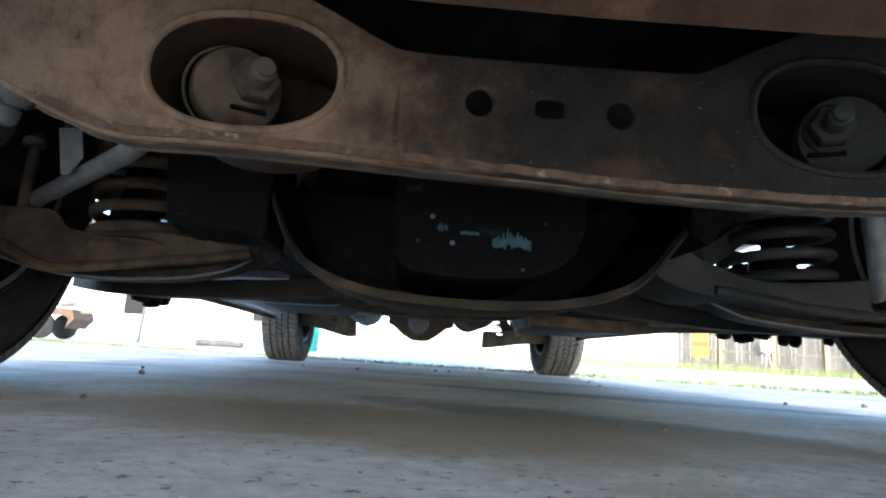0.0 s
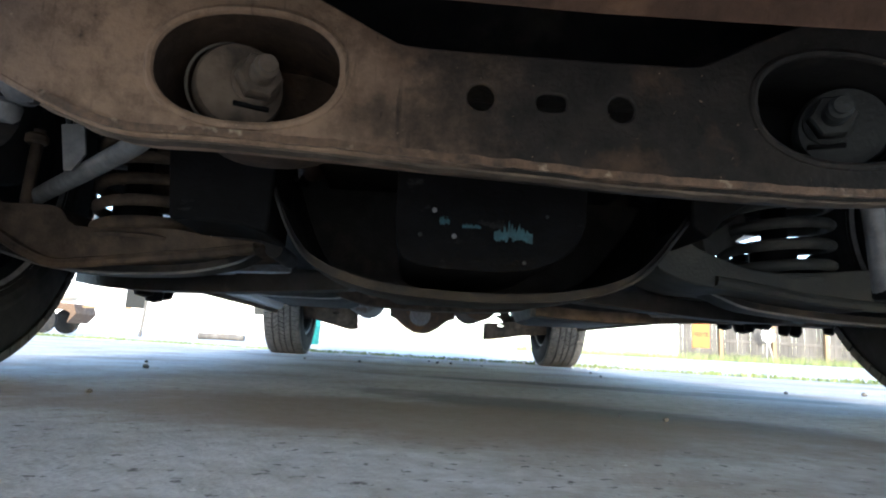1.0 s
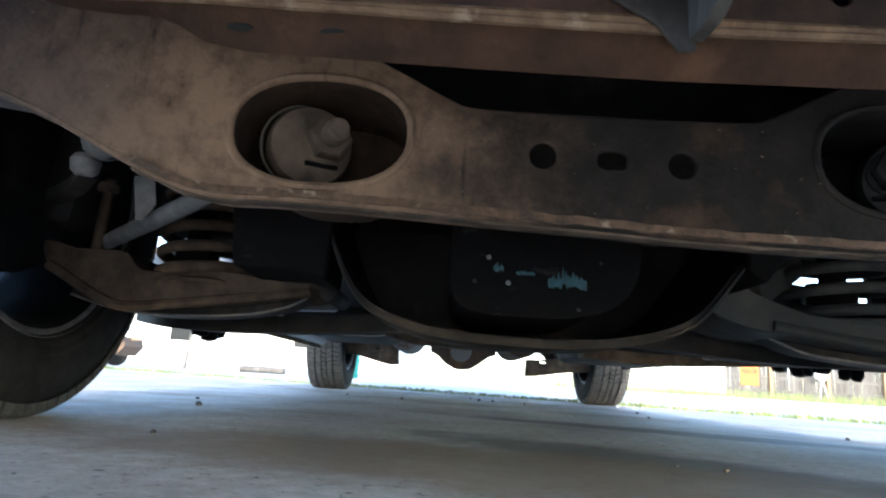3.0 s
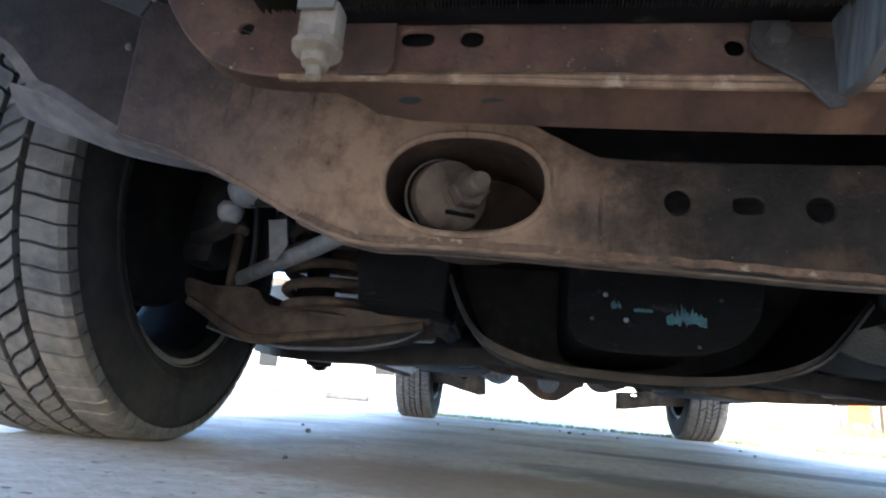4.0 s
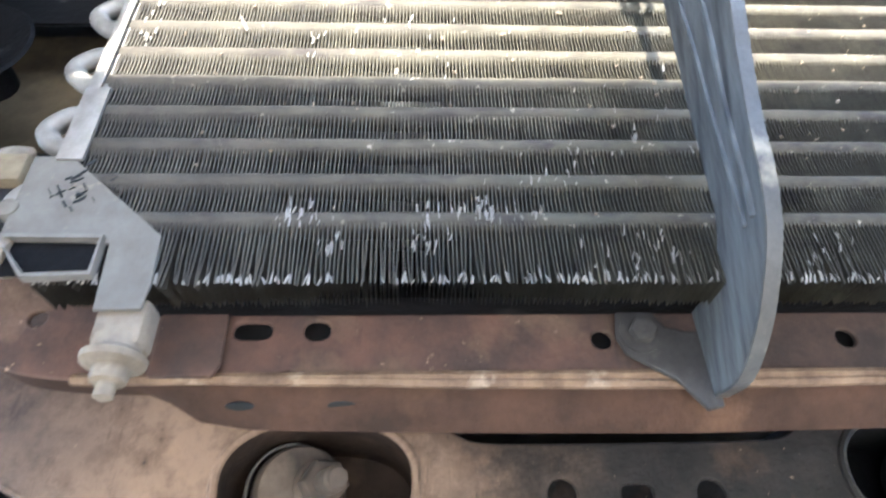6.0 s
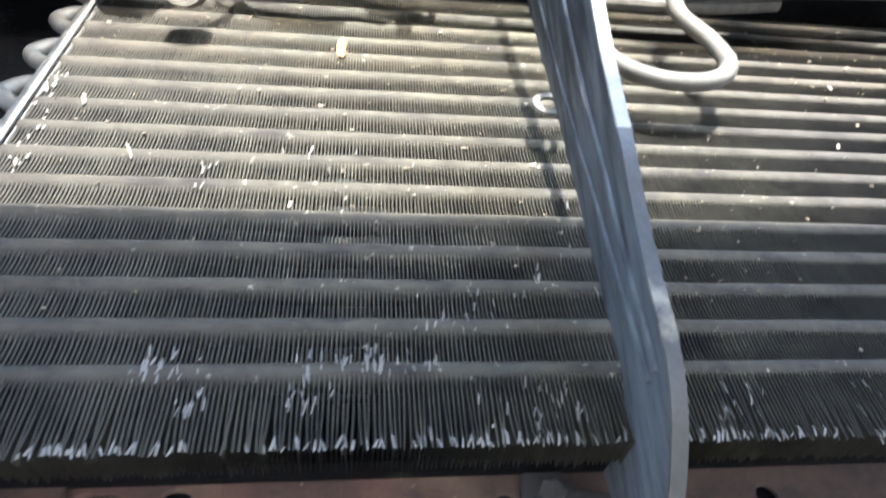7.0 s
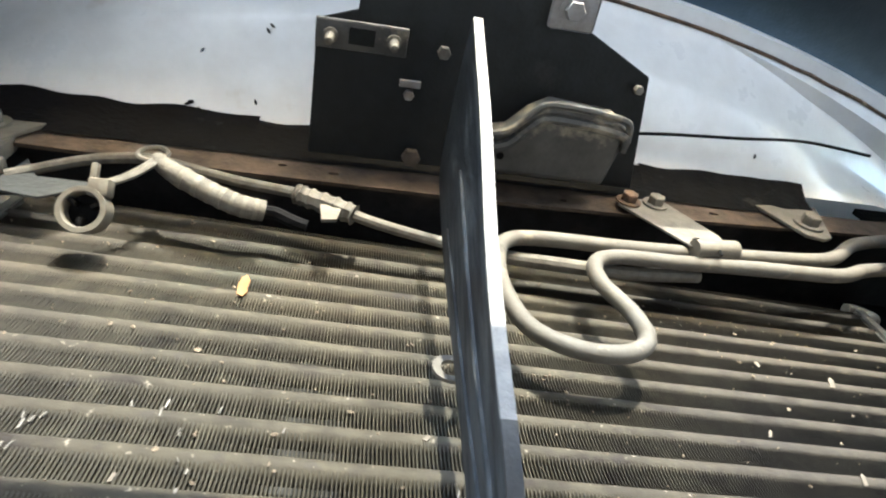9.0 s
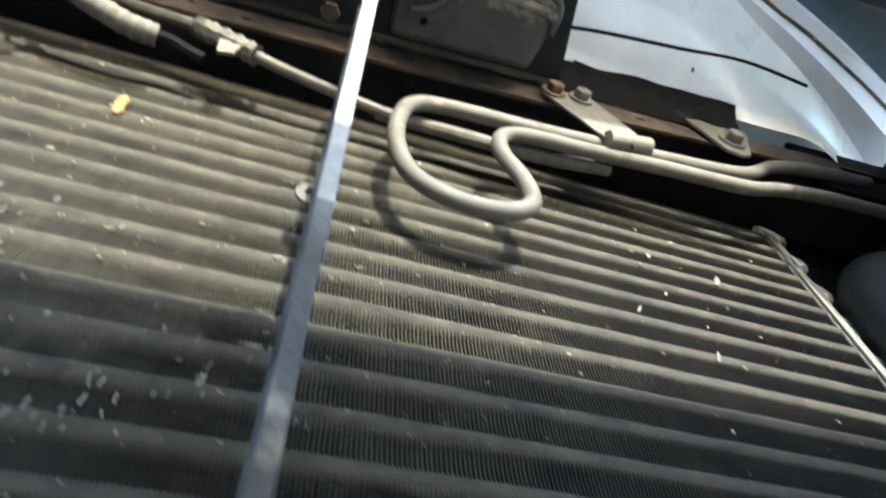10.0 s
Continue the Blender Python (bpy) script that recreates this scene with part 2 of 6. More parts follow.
stain_coat(MEMBER, (0.024, 0.019, 0.016), 9, (9, 1, 1.1), (0.60, 0.74), 9)
stain_coat(MEMBER, (0.21, 0.155, 0.11), 170, (1, 1, 1), (0.70, 0.76), 3)
stain_coat(MEMBER, (0.030, 0.023, 0.019), 60, (1, 1, 1), (0.66, 0.76), 6)
stain_coat(RUST_RED, (0.040, 0.028, 0.023), 8, (7, 1, 0.9), (0.58, 0.72), 9)
stain_coat(RUST_RED, (0.24, 0.17, 0.12), 120, (1, 1, 1), (0.68, 0.74), 3)
# the bar's left arm is coloured darker
dust_shade_coat(RUST_RED, (0.028, 0.026, 0.028), (0.019, 0.018, 0.020), -0.49, -0.41, 0.06)
# shade on the bar's right half, painted as a darker brown
dust_shade_coat(RUST_RED, (0.058, 0.038, 0.030), (0.033, 0.025, 0.022), 0.10, -0.12, 0.3)
stain_coat(TUBE, (0.035, 0.030, 0.023), 40, (1, 1, 1), (0.56, 0.68), 8)
stain_coat(TUBE, (0.030, 0.032, 0.022), 7, (1, 1, 1), (0.55, 0.70), 8)
stain_coat(FIN, (0.018, 0.019, 0.014), 7, (1, 1, 1), (0.55, 0.70), 8)
stain_coat(TUBE, (0.28, 0.25, 0.20), 150, (1, 1, 1), (0.68, 0.74), 2)
# both ends are tinted darker, for grime and for the light falling off
dust_shade_coat(TUBE, (0.050, 0.042, 0.031), (0.028, 0.024, 0.018), -0.36, -0.10, 0.35)
dust_shade_coat(FIN, (0.038, 0.033, 0.024), (0.021, 0.018, 0.014), -0.36, -0.10, 0.35)
dust_shade_coat(TUBE, (0.044, 0.037, 0.028), (0.025, 0.021, 0.017), 0.27, 0.08, 0.35)
dust_shade_coat(FIN, (0.031, 0.027, 0.020), (0.018, 0.015, 0.012), 0.27, 0.08, 0.35)
stain_coat(TUBE, (0.016, 0.012, 0.009), 48, (0.6, 1, 1), (0.54, 0.66))
stain_coat(FIN, (0.011, 0.009, 0.007), 40, (0.6, 1, 1), (0.55, 0.68))


streak(CONCRETE, (0.085, 0.078, 0.072), (0.16, 1.10), (0.60, 0.17), -37)
stain_coat(ALU_WHITE, (0.20, 0.165, 0.12), 55, (1, 1, 1), (0.60, 0.72), 8)
stain_coat(ALU_WHITE, (0.10, 0.082, 0.062), 130, (1, 1, 1), (0.68, 0.76), 4)
streak(CONCRETE, (0.21, 0.16, 0.115), (-0.10, 0.95), (0.75, 0.28), -10)
streak(CONCRETE, (0.10, 0.092, 0.085), (0.45, 1.75), (0.9, 0.14), -20)

PANEL = material("dark_brown_panel", (0.034, 0.027, 0.026), 0.7, 0.0, (0.018, 0.015, 0.016), 24, 0.5, (0.085, 0.062, 0.052), 9, (0.55, 0.75), 0.35, 220, spec=0.2)

FLANGE = material("dark_rusty_flange", (0.066, 0.037, 0.025), 0.8, 0.0, (0.032, 0.021, 0.016), 26, 0.5, (0.095, 0.055, 0.034), 12, (0.56, 0.7), 0.4, 240, spec=0.08)
DARK_GREY = material("dark_grey_steel", (0.040, 0.043, 0.043), 0.55, 0, (0.030, 0.032, 0.033), 30, 0.5, (0.075, 0.072, 0.066), 10, (0.55, 0.75), 0.4, 220, spec=0.14)
POCKET = material("shaded_rusty_pocket", (0.062, 0.041, 0.029), 0.8, 0.0, (0.028, 0.021, 0.017), 30, 0.5, (0.11, 0.07, 0.046), 16, (0.55, 0.7), 0.4, 240, spec=0.15)
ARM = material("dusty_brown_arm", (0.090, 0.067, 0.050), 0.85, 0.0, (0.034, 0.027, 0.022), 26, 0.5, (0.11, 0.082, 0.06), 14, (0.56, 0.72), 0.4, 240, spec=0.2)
DULL = material("dull_grey_steel", (0.17, 0.175, 0.185), 0.6, 0.0, (0.09, 0.093, 0.10), 40, 0.5, (0.24, 0.24, 0.24), 20, (0.58, 0.72), 0.3, 260)
TAN_STEEL = material("dusty_tan_steel", (0.1426, 0.132, 0.1135), 0.65, 0.0, (0.09768, 0.08976, 0.07656), 45, 0.5, (0.066, 0.05544, 0.04224), 22, (0.58, 0.70), 0.25, 260)
RIDGE = material("tan_rust_ridge", (0.22, 0.15, 0.095), 0.85, 0.0, (0.10, 0.066, 0.045), 40, 0.5, (0.32, 0.25, 0.18), 30, (0.58, 0.68), 0.7, 240, spec=0.2)
LIP = material("dusty_grey_lip", (0.115, 0.105, 0.108), 0.75, 0.0, (0.060, 0.056, 0.060), 30, 0.5, (0.17, 0.15, 0.14), 11, (0.55, 0.72), 0.3, 200, spec=0.3)
FLAP = material("pale_grey_flap", (0.156, 0.15, 0.156), 0.7, 0.0, (0.096, 0.093, 0.096), 22, 0.5, (0.072, 0.066, 0.066), 8, (0.56, 0.72), 0.25, 160)
TAN_PANEL = material("dusty_tan_panel", (0.0882, 0.0651, 0.0357), 0.8, 0.0, (0.0504, 0.03696, 0.021), 18, 0.5, (0.0252, 0.01974, 0.01428), 9, (0.56, 0.72), 0.3, 120, spec=0.2)



def scuff(m, colour, z0, z1):
    """Long blue-grey scuffs where the paint has worn off, thicker towards the foot."""
    n, l = m.node_tree.nodes, m.node_tree.links
    b = n["Principled BSDF"]
    under = b.inputs["Base Color"].links[0].from_socket
    geo = n.new("ShaderNodeNewGeometry")
    sep = n.new("ShaderNodeSeparateXYZ")
    l.new(geo.outputs["Position"], sep.inputs[0])
    lean = n.new("ShaderNodeMath")      # distance behind the brace's leaning front edge
    lean.operation = "MULTIPLY_ADD"
    l.new(sep.outputs[2], lean.inputs[0])
    lean.inputs[1].default_value = 0.34
    l.new(sep.outputs[1], lean.inputs[2])
    com = n.new("ShaderNodeCombineXYZ")
    l.new(lean.outputs[0], com.inputs[0])
    low = n.new("ShaderNodeMath")
    low.operation = "MULTIPLY"
    low.inputs[1].default_value = 0.12
    l.new(sep.outputs[2], low.inputs[0])
    l.new(low.outputs[0], com.inputs[1])
    tex = n.new("ShaderNodeTexNoise")
    tex.inputs["Scale"].default_value, tex.inputs["Detail"].default_value, tex.inputs["Roughness"].default_value = 110, 6, 0.55
    l.new(com.outputs[0], tex.inputs["Vector"])
    fall = n.new("ShaderNodeMapRange")
    fall.inputs[1].default_value, fall.inputs[2].default_value, fall.inputs[3].default_value, fall.inputs[4].default_value = z0, z1, 0.17, -0.20
    l.new(sep.outputs[2], fall.inputs[0])
    add = n.new("ShaderNodeMath")
    l.new(tex.outputs[0], add.inputs[0])
    l.new(fall.outputs[0], add.inputs[1])
    edge = n.new("ShaderNodeMapRange")
    edge.inputs[1].default_value, edge.inputs[2].default_value = 0.38, 0.82
    l.new(add.outputs[0], edge.inputs[0])
    mix = n.new("ShaderNodeMix")
    mix.data_type = "RGBA"
    mix.inputs[7].default_value = (*colour, 1)
    l.new(edge.outputs[0], mix.inputs[0])
    l.new(under, mix.inputs[6])
    l.new(mix.outputs[2], b.inputs["Base Color"])


scuff(BRACE, (0.130, 0.141, 0.146), 0.34, 0.78)
GREY_DUST = material("grey_dusted_steel", (0.050, 0.047, 0.045), 0.8, 0.0, (0.028, 0.027, 0.026), 45, 0.5, (0.085, 0.078, 0.068), 20, (0.56, 0.7), 0.35, 250, spec=0.2)

# ---- mesh helpers ----
# the upper front end (hood, latch, lines) is warped, widening and leaning towards the top, to fit the camera's view;
# the corner with the mounting bracket and the hose has a second such fit
UPPER_FIT = Matrix(((1.02578, 0.0484, -0.01136, 0.00026), (-0.05895, 0.97555, -0.14001, 0.0329), (0.00468, 0.06268, 1.01301, -0.05529), (-0.0537, -0.1767, -0.15546, 1)))
CORNER = Matrix(((1.0932, 0.0733, 0.0061, -0.0225), (-0.0002, 0.9999, 0.0002, 0.0328), (0.0128, -0.0986, 1.0834, 0.0406), (0, 0, 0, 1)))
SETTING = [Matrix.Identity(4)]


def part(name, bm, mat, parent=None, label="", smooth=True, bevel=0.0, sharp=38):
    """Links a bmesh as one mesh object under a thing or a part."""
    for v in bm.verts:
        p = SETTING[0] @ v.co.to_4d()
        v.co = p.xyz / p.w
    bmesh.ops.recalc_face_normals(bm, faces=bm.faces[:])
    me = bpy.data.meshes.new(name)
    bm.to_mesh(me)
    bm.free()
    me.materials.append(mat)
    if smooth:
        for p in me.polygons:
            p.use_smooth = True
        me.set_sharp_from_angle(angle=radians(sharp))
    ob = new(name, me)
    if parent:
        ob.parent = parent
    if label:
        ob["label"] = label
    if bevel:
        mod = ob.modifiers.new("edge", "BEVEL")
        mod.width, mod.segments, mod.limit_method, mod.angle_limit = bevel, 2, "ANGLE", radians(40)
    return ob


def share(name, ob, parent, m=None):
    """Another object on the same mesh."""
    o = new(name, ob.data)
    o.parent = parent
    if m is not None:
        o.matrix_local = m
    return o


def xz(u, v, y=0.0):
    return (u, y, v)


def plate(outline, holes, thick, m=None, bm=None):
    """A flat sheet with holes through it, from outlines in x, z; its depth goes towards +y."""
    bm = bm or bmesh.new()
    own = bmesh.new()
    for loop in (outline, *holes):
        vs = [own.verts.new((u, 0, v)) for u, v in loop]
        for i, a in enumerate(vs):
            own.edges.new((a, vs[i - 1]))
    bmesh.ops.triangle_fill(own, use_beauty=True, use_dissolve=False, edges=own.edges[:])
    r = bmesh.ops.extrude_face_region(own, geom=own.faces[:])
    bmesh.ops.translate(own, verts=[g for g in r["geom"] if isinstance(g, bmesh.types.BMVert)], vec=(0, thick, 0))
    if m is not None:
        bmesh.ops.transform(own, matrix=m, verts=own.verts[:])
    me = bpy.data.meshes.new("tmp")
    own.to_mesh(me)
    own.free()
    bm.from_mesh(me)
    bpy.data.meshes.remove(me)
    return bm


def oval(cx, cz, rx, rz, n=28, power=2.0):
    pts = []
    for i in range(n):
        a = 2 * math.pi * i / n
        c, s = math.cos(a), math.sin(a)
        pts.append((cx + rx * math.copysign(abs(c) ** (2 / power), c), cz + rz * math.copysign(abs(s) ** (2 / power), s)))
    return pts


def smooth_path(pts, per=6, closed=False):
    """A Catmull-Rom line through the points."""
    p = [Vector(a) for a in pts]
    out = []
    n = len(p)
    for i in range(n if closed else n - 1):
        if closed:
            a, b, c, d = p[i - 1], p[i], p[(i + 1) % n], p[(i + 2) % n]
        else:
            a, b, c, d = p[max(i - 1, 0)], p[i], p[i + 1], p[min(i + 2, n - 1)]
        for k in range(per):
            t = k / per
            out.append(0.5 * ((2 * b) + (c - a) * t + (2 * a - 5 * b + 4 * c - d) * t * t + (3 * b - a - 3 * c + d) * t ** 3))
    if not closed:
        out.append(p[-1])
    return out


def sweep(path, section, closed=False, up=(0, 0, 1), bm=None, scales=None):
    """Carries a closed section (across, up) along a path."""
    bm = bm or bmesh.new()
    path = [Vector(p) for p in path]
    n = len(path)
    rings = []
    upv = Vector(up)
    for i in range(n):
        if closed:
            t = path[(i + 1) % n] - path[i - 1]
        else:
            t = path[min(i + 1, n - 1)] - path[max(i - 1, 0)]
        t.normalize()
        side = t.cross(upv)
        if side.length < 1e-4:
            side = t.cross(Vector((0, 1, 0)))
        side.normalize()
        u2 = side.cross(t)
        k = scales[i] if scales else 1.0
        rings.append([bm.verts.new(path[i] + side * a * k + u2 * b * k) for a, b in section])
        upv = u2
    m = len(section)
    for i in range(n if closed else n - 1):
        a, b = rings[i], rings[(i + 1) % n]
        for j in range(m):
            bm.faces.new((a[j], a[(j + 1) % m], b[(j + 1) % m], b[j]))
    if not closed:
        bm.faces.new(rings[0])
        bm.faces.new(rings[-1][::-1])
    return bm


def circle(r, n=10):
    return [(r * math.cos(2 * math.pi * i / n), r * math.sin(2 * math.pi * i / n)) for i in range(n)]


def rect(w, h):
    return [(-w / 2, -h / 2), (w / 2, -h / 2), (w / 2, h / 2), (-w / 2, h / 2)]


def pipe(pts, r, n=10, per=6, closed=False, bm=None):
    return sweep(smooth_path(pts, per, closed), circle(r, n), closed, bm=bm)


def lathe(profile, seg=32, m=None, bm=None, cap=True):
    """Turns (radius, height) pairs round the z axis."""
    bm = bm or bmesh.new()
    rings = []
    for r, h in profile:
        rings.append([bm.verts.new((r * math.cos(2 * math.pi * k / seg), r * math.sin(2 * math.pi * k / seg), h)) for k in range(seg)])
    for a, b in zip(rings, rings[1:]):
        for j in range(seg):
            bm.faces.new((a[j], a[(j + 1) % seg], b[(j + 1) % seg], b[j]))
    if cap:
        bm.faces.new(rings[0][::-1])
        bm.faces.new(rings[-1])
    if m is not None:
        bmesh.ops.transform(bm, matrix=m, verts=[v for ring in rings for v in ring])
    return bm


def box(x0, x1, y0, y1, z0, z1, bevel=0.0, bm=None):
    own = bm or bmesh.new()
    vs = [own.verts.new((x, y, z)) for z in (z0, z1) for y in (y0, y1) for x in (x0, x1)]
    fs = [own.faces.new([vs[i] for i in f]) for f in ((0, 2, 3, 1), (4, 5, 7, 6), (0, 1, 5, 4), (2, 6, 7, 3), (0, 4, 6, 2), (1, 3, 7, 5))]
    if bevel:
        bmesh.ops.bevel(own, geom=list({e for f in fs for e in f.edges}), offset=bevel, segments=2, profile=0.5, affect="EDGES")
    return own


TO_FRONT = Matrix.Rotation(radians(90), 4, "X")       # a lathe's height points at -y, towards the front


def hexnut(r, h, m, hole=0.0):
    bm = bmesh.new()
    return lathe([(r * 0.9, 0), (r, h * 0.12), (r, h * 0.88), (r * 0.9, h)], 6, m, bm)


def mirror(pts):
    return [(-p[0], *p[1:]) for p in pts]


# ---- the yard ----
def ground_height(x, y):
    """The drive is level; the yard behind it rises gently."""
    return 0.13 * max(0.0, min(1.0, (y - 6.0) / 13.0))


def grid_sheet(xs, ys, lift):
    bm = bmesh.new()
    vs = [[bm.verts.new((x, y, ground_height(x, y) + lift)) for x in xs] for y in ys]
    for j in range(len(ys) - 1):
        for i in range(len(xs) - 1):
            bm.faces.new((vs[j][i], vs[j][i + 1], vs[j + 1][i + 1], vs[j + 1][i]))
    return bm


ground = part("ground", grid_sheet([-600, -100, -30, 0, 30, 100, 600], [-600, -100, -30, 0, 6, 8, 11, 15, 19, 30, 60, 150, 600], -0.015), GRAVEL)
tagged(ground, "pale gravel yard that reaches the horizon", "ground", kind="structure")


def edge_y(x):
    return 4.62 - 0.49 * x


pavement = new("pavement")
tagged(pavement, "worn grey concrete driveway with a joint, stains and dark streaks", "driveway", kind="structure")


def slab(points):
    bm = bmesh.new()
    top = [bm.verts.new((x, y, 0)) for x, y in points]
    low = [bm.verts.new((x, y, -0.12)) for x, y in points]
    bm.faces.new(top)
    for i in range(len(points)):
        bm.faces.new((top[i - 1], top[i], low[i], low[i - 1]))
    return part("slab", bm, CONCRETE, pavement, smooth=False, bevel=0.004)


slab([(-8, -9), (8, -9), (8, 0.70), (7.8, edge_y(7.8)), (4.99, 2.17), (-8, 2.17)])
slab([(-8, 2.186), (4.96, 2.186), (-8, edge_y(-8))])

# grass along the slab's edge and in tufts in the gravel
def blades(name, count, place, height, label, mat):
    bm = bmesh.new()
    for _ in range(count):
        x, y, k = place()
        z = ground_height(x, y) - 0.015
        h, w, a = height * k * random.uniform(0.5, 1.25), 0.004 + 0.004 * random.random(), random.uniform(0, math.pi)
        dx, dy = math.cos(a) * w, math.sin(a) * w
        lx, ly = random.uniform(-0.5, 0.5) * h, random.uniform(-0.5, 0.5) * h
        b = [bm.verts.new((x - dx, y - dy, z)), bm.verts.new((x + dx, y + dy, z)), bm.verts.new((x + dx * 0.7 + lx * 0.4, y + dy * 0.7 + ly * 0.4, z + h * 0.6)), bm.verts.new((x - dx * 0.7 + lx * 0.4, y - dy * 0.7 + ly * 0.4, z + h * 0.6)), bm.verts.new((x + lx, y + ly, z + h))]
        bm.faces.new(b[:4])
        bm.faces.new((b[3], b[2], b[4]))
    return tagged(part(name, bm, mat, smooth=False), label, "grass", kind="stuff")


def along_edge():
    x = random.uniform(-7, 7)
    d = abs(random.gauss(0.05, 0.22))
    clump = 0.5 + 0.5 * noise.noise(Vector((x * 1.6, 2, 0)))
    return x, edge_y(x) + 0.03 + d + (0.5 if x > 1.2 else 0) * random.random() ** 2, 0.35 + 0.8 * clump


def along_fence():
    x = random.uniform(3, 22)
    return x, 19.6 - abs(random.gauss(0, 1.6)), random.uniform(0.8, 2.4)


blades("grass", 9000, along_edge, 0.045, "sparse dry green grass along the slab edge", GRASS)
blades("tall_grass", 7000, along_fence, 0.12, "green grass tufts at the foot of the fence", GRASS)

def pebble_mesh():
    bm = bmesh.new()
    bmesh.ops.create_icosphere(bm, subdivisions=2, radius=1.0)
    for v in bm.verts:
        v.co *= 1 + 0.35 * noise.noise(v.co * 1.3)
        v.co.z *= 0.75
    return bm


stone = part("pebble", pebble_mesh(), material("dark_pebble", (0.12, 0.11, 0.10), 0.9, 0, (0.07, 0.065, 0.06), 200, 0.5))
tagged(stone, "small dark pebble lying on the concrete", "pebble", "loose pebbles")
spots = [(-0.683, 1.664, 0.0075), (-0.80, 1.95, 0.005), (-0.30, 2.9, 0.008), (0.05, 3.3, 0.010), (0.12, 3.35, 0.008), (0.02, 3.6, 0.007), (0.62, 2.5, 0.006), (0.95, 1.9, 0.006), (1.25, 2.0, 0.009), (0.19, 1.05, 0.003), (0.24, 1.02, 0.004), (-0.55, 3.0, 0.006), (-0.5, 1.05, 0.004), (0.7, 2.9, 0.007), (-1.5, 2.4, 0.007), (0.26, 3.2, 0.006)]
for i, (x, y, r) in enumerate(spots):
    o = stone if i == 0 else stone.copy()
    if i:
        scene.collection.objects.link(o)
    o.matrix_world = pose(x, y, r * 0.55, 0, 0, i * 47) @ Matrix.Diagonal((r, r * 0.85, r, 1))
bm = bmesh.new()
for _ in range(500):
    x = random.uniform(-3, 1.2)
    y = edge_y(x) + random.uniform(-0.5, 1.2)
    r = random.uniform(0.006, 0.02)
    z = 0.0 if y < edge_y(x) else -0.015
    vs = [bm.verts.new((x + r * random.uniform(0.6, 1) * c, y + r * s * random.uniform(0.6, 1), z)) for c, s in ((1, 0), (0.3, 0.9), (-0.8, 0.5), (-0.7, -0.7), (0.4, -0.9))]
    tip = bm.verts.new((x, y, z + r * 0.9))
    for i in range(5):
        bm.faces.new((vs[i - 1], vs[i], tip))
tagged(part("gravel", bm, GRAVEL, smooth=False), "loose pale gravel spilled over the slab edge", "gravel", kind="stuff")

# the board fence with its sign
fence = new("fence")
tagged(fence, "weathered grey board fence with tan posts", "fence")
FY, FX = 20.0, 8.75
bm = bmesh.new()
box(-0.066, 0.066, -0.011, 0.011, 0, 1.75, 0.004, bm)
board = part("board", bm, FENCE, fence, smooth=False)
for i in range(100):
    x = FX + i * 0.142
    m = pose(x, FY, 0.15 + random.uniform(-0.03, 0.02), 0, random.uniform(-0.8, 0.8), 0)
    if i == 0:
        board.matrix_local = m
    else:
        share("board", board, fence, m)
post = part("post", box(-0.055, 0.055, -0.055, 0.055, 0, 1.85, 0.006), POST, fence, smooth=False)
for i in range(8):
    m = pose(10.05 + i * 1.78, FY - 0.09, 0.11)
    if i == 0:
        post.matrix_local = m
    else:
        share("post", post, fence, m)
for z in (0.32, 0.72, 1.45):
    part("rail", box(FX, FX + 14.2, FY - 0.05, FY - 0.014, z, z + 0.09, 0.004), FENCE, fence, smooth=False)

sign = new("sign")
tagged(sign, "orange sign on the fence reading FRESH OIL", "sign")
part("panel", box(9.12, 9.70, FY - 0.062, FY - 0.052, 0.50, 1.30, 0.004), ORANGE, sign, smooth=False)
letters = bpy.data.curves.new("lettering", "FONT")
letters.body, letters.size, letters.extrude, letters.align_x = "FRESH OIL", 0.115, 0.003, "CENTER"
tmp = new("lettering_source", letters)
dg = bpy.context.evaluated_depsgraph_get()
me = bpy.data.meshes.new_from_object(tmp.evaluated_get(dg))
bpy.data.objects.remove(tmp)
me.materials.clear()
me.materials.append(INK)
word = new("lettering", me)
word.parent = sign
word.matrix_local = pose(9.41, FY - 0.066, 0.86, 90, 0, 0) @ Matrix.Diagonal((0.95, 1.9, 1, 1))
for z in (0.58, 0.62):
    part("hanger", box(9.18, 9.64, FY - 0.052, FY - 0.0505, z, z + 0.012), POST, sign, smooth=False)

wheel_orn = new("garden_windmill")
tagged(wheel_orn, "white metal garden windmill standing before the fence", "ornament")
part("pole", pipe([(11.38, FY - 0.4, 0.12), (11.42, FY - 0.4, 0.6), (11.46, FY - 0.4, 0.98)], 0.014), SIDING, wheel_orn)
part("pole", pipe([(11.62, FY - 0.42, 0.12), (11.52, FY - 0.41, 0.6), (11.46, FY - 0.4, 0.9)], 0.012), SIDING, wheel_orn)
for k in range(10):
    bm = plate([(0.04, -0.015), (0.24, -0.05), (0.24, 0.05), (0.04, 0.015)], [], 0.004)
    bmesh.ops.transform(bm, matrix=Matrix.Translation((11.46, FY - 0.43, 1.0)) @ Matrix.Rotation(radians(36 * k), 4, "Y") @ Matrix.Rotation(radians(18), 4, "X"), verts=bm.verts[:])
    part("blade", bm, SIDING, wheel_orn)

# the white house behind the yard
house = new("house")
tagged(house, "white lap-sided house beyond the yard", "house")
part("wall", box(-26, -2.5, 30.0, 38, 0.0, 3.4), SIDING, house, smooth=False)
lap = part("lap_board", box(-11.75, 11.75, 0, 0.02, 0, 0.17, 0.004), SIDING, house, smooth=False)
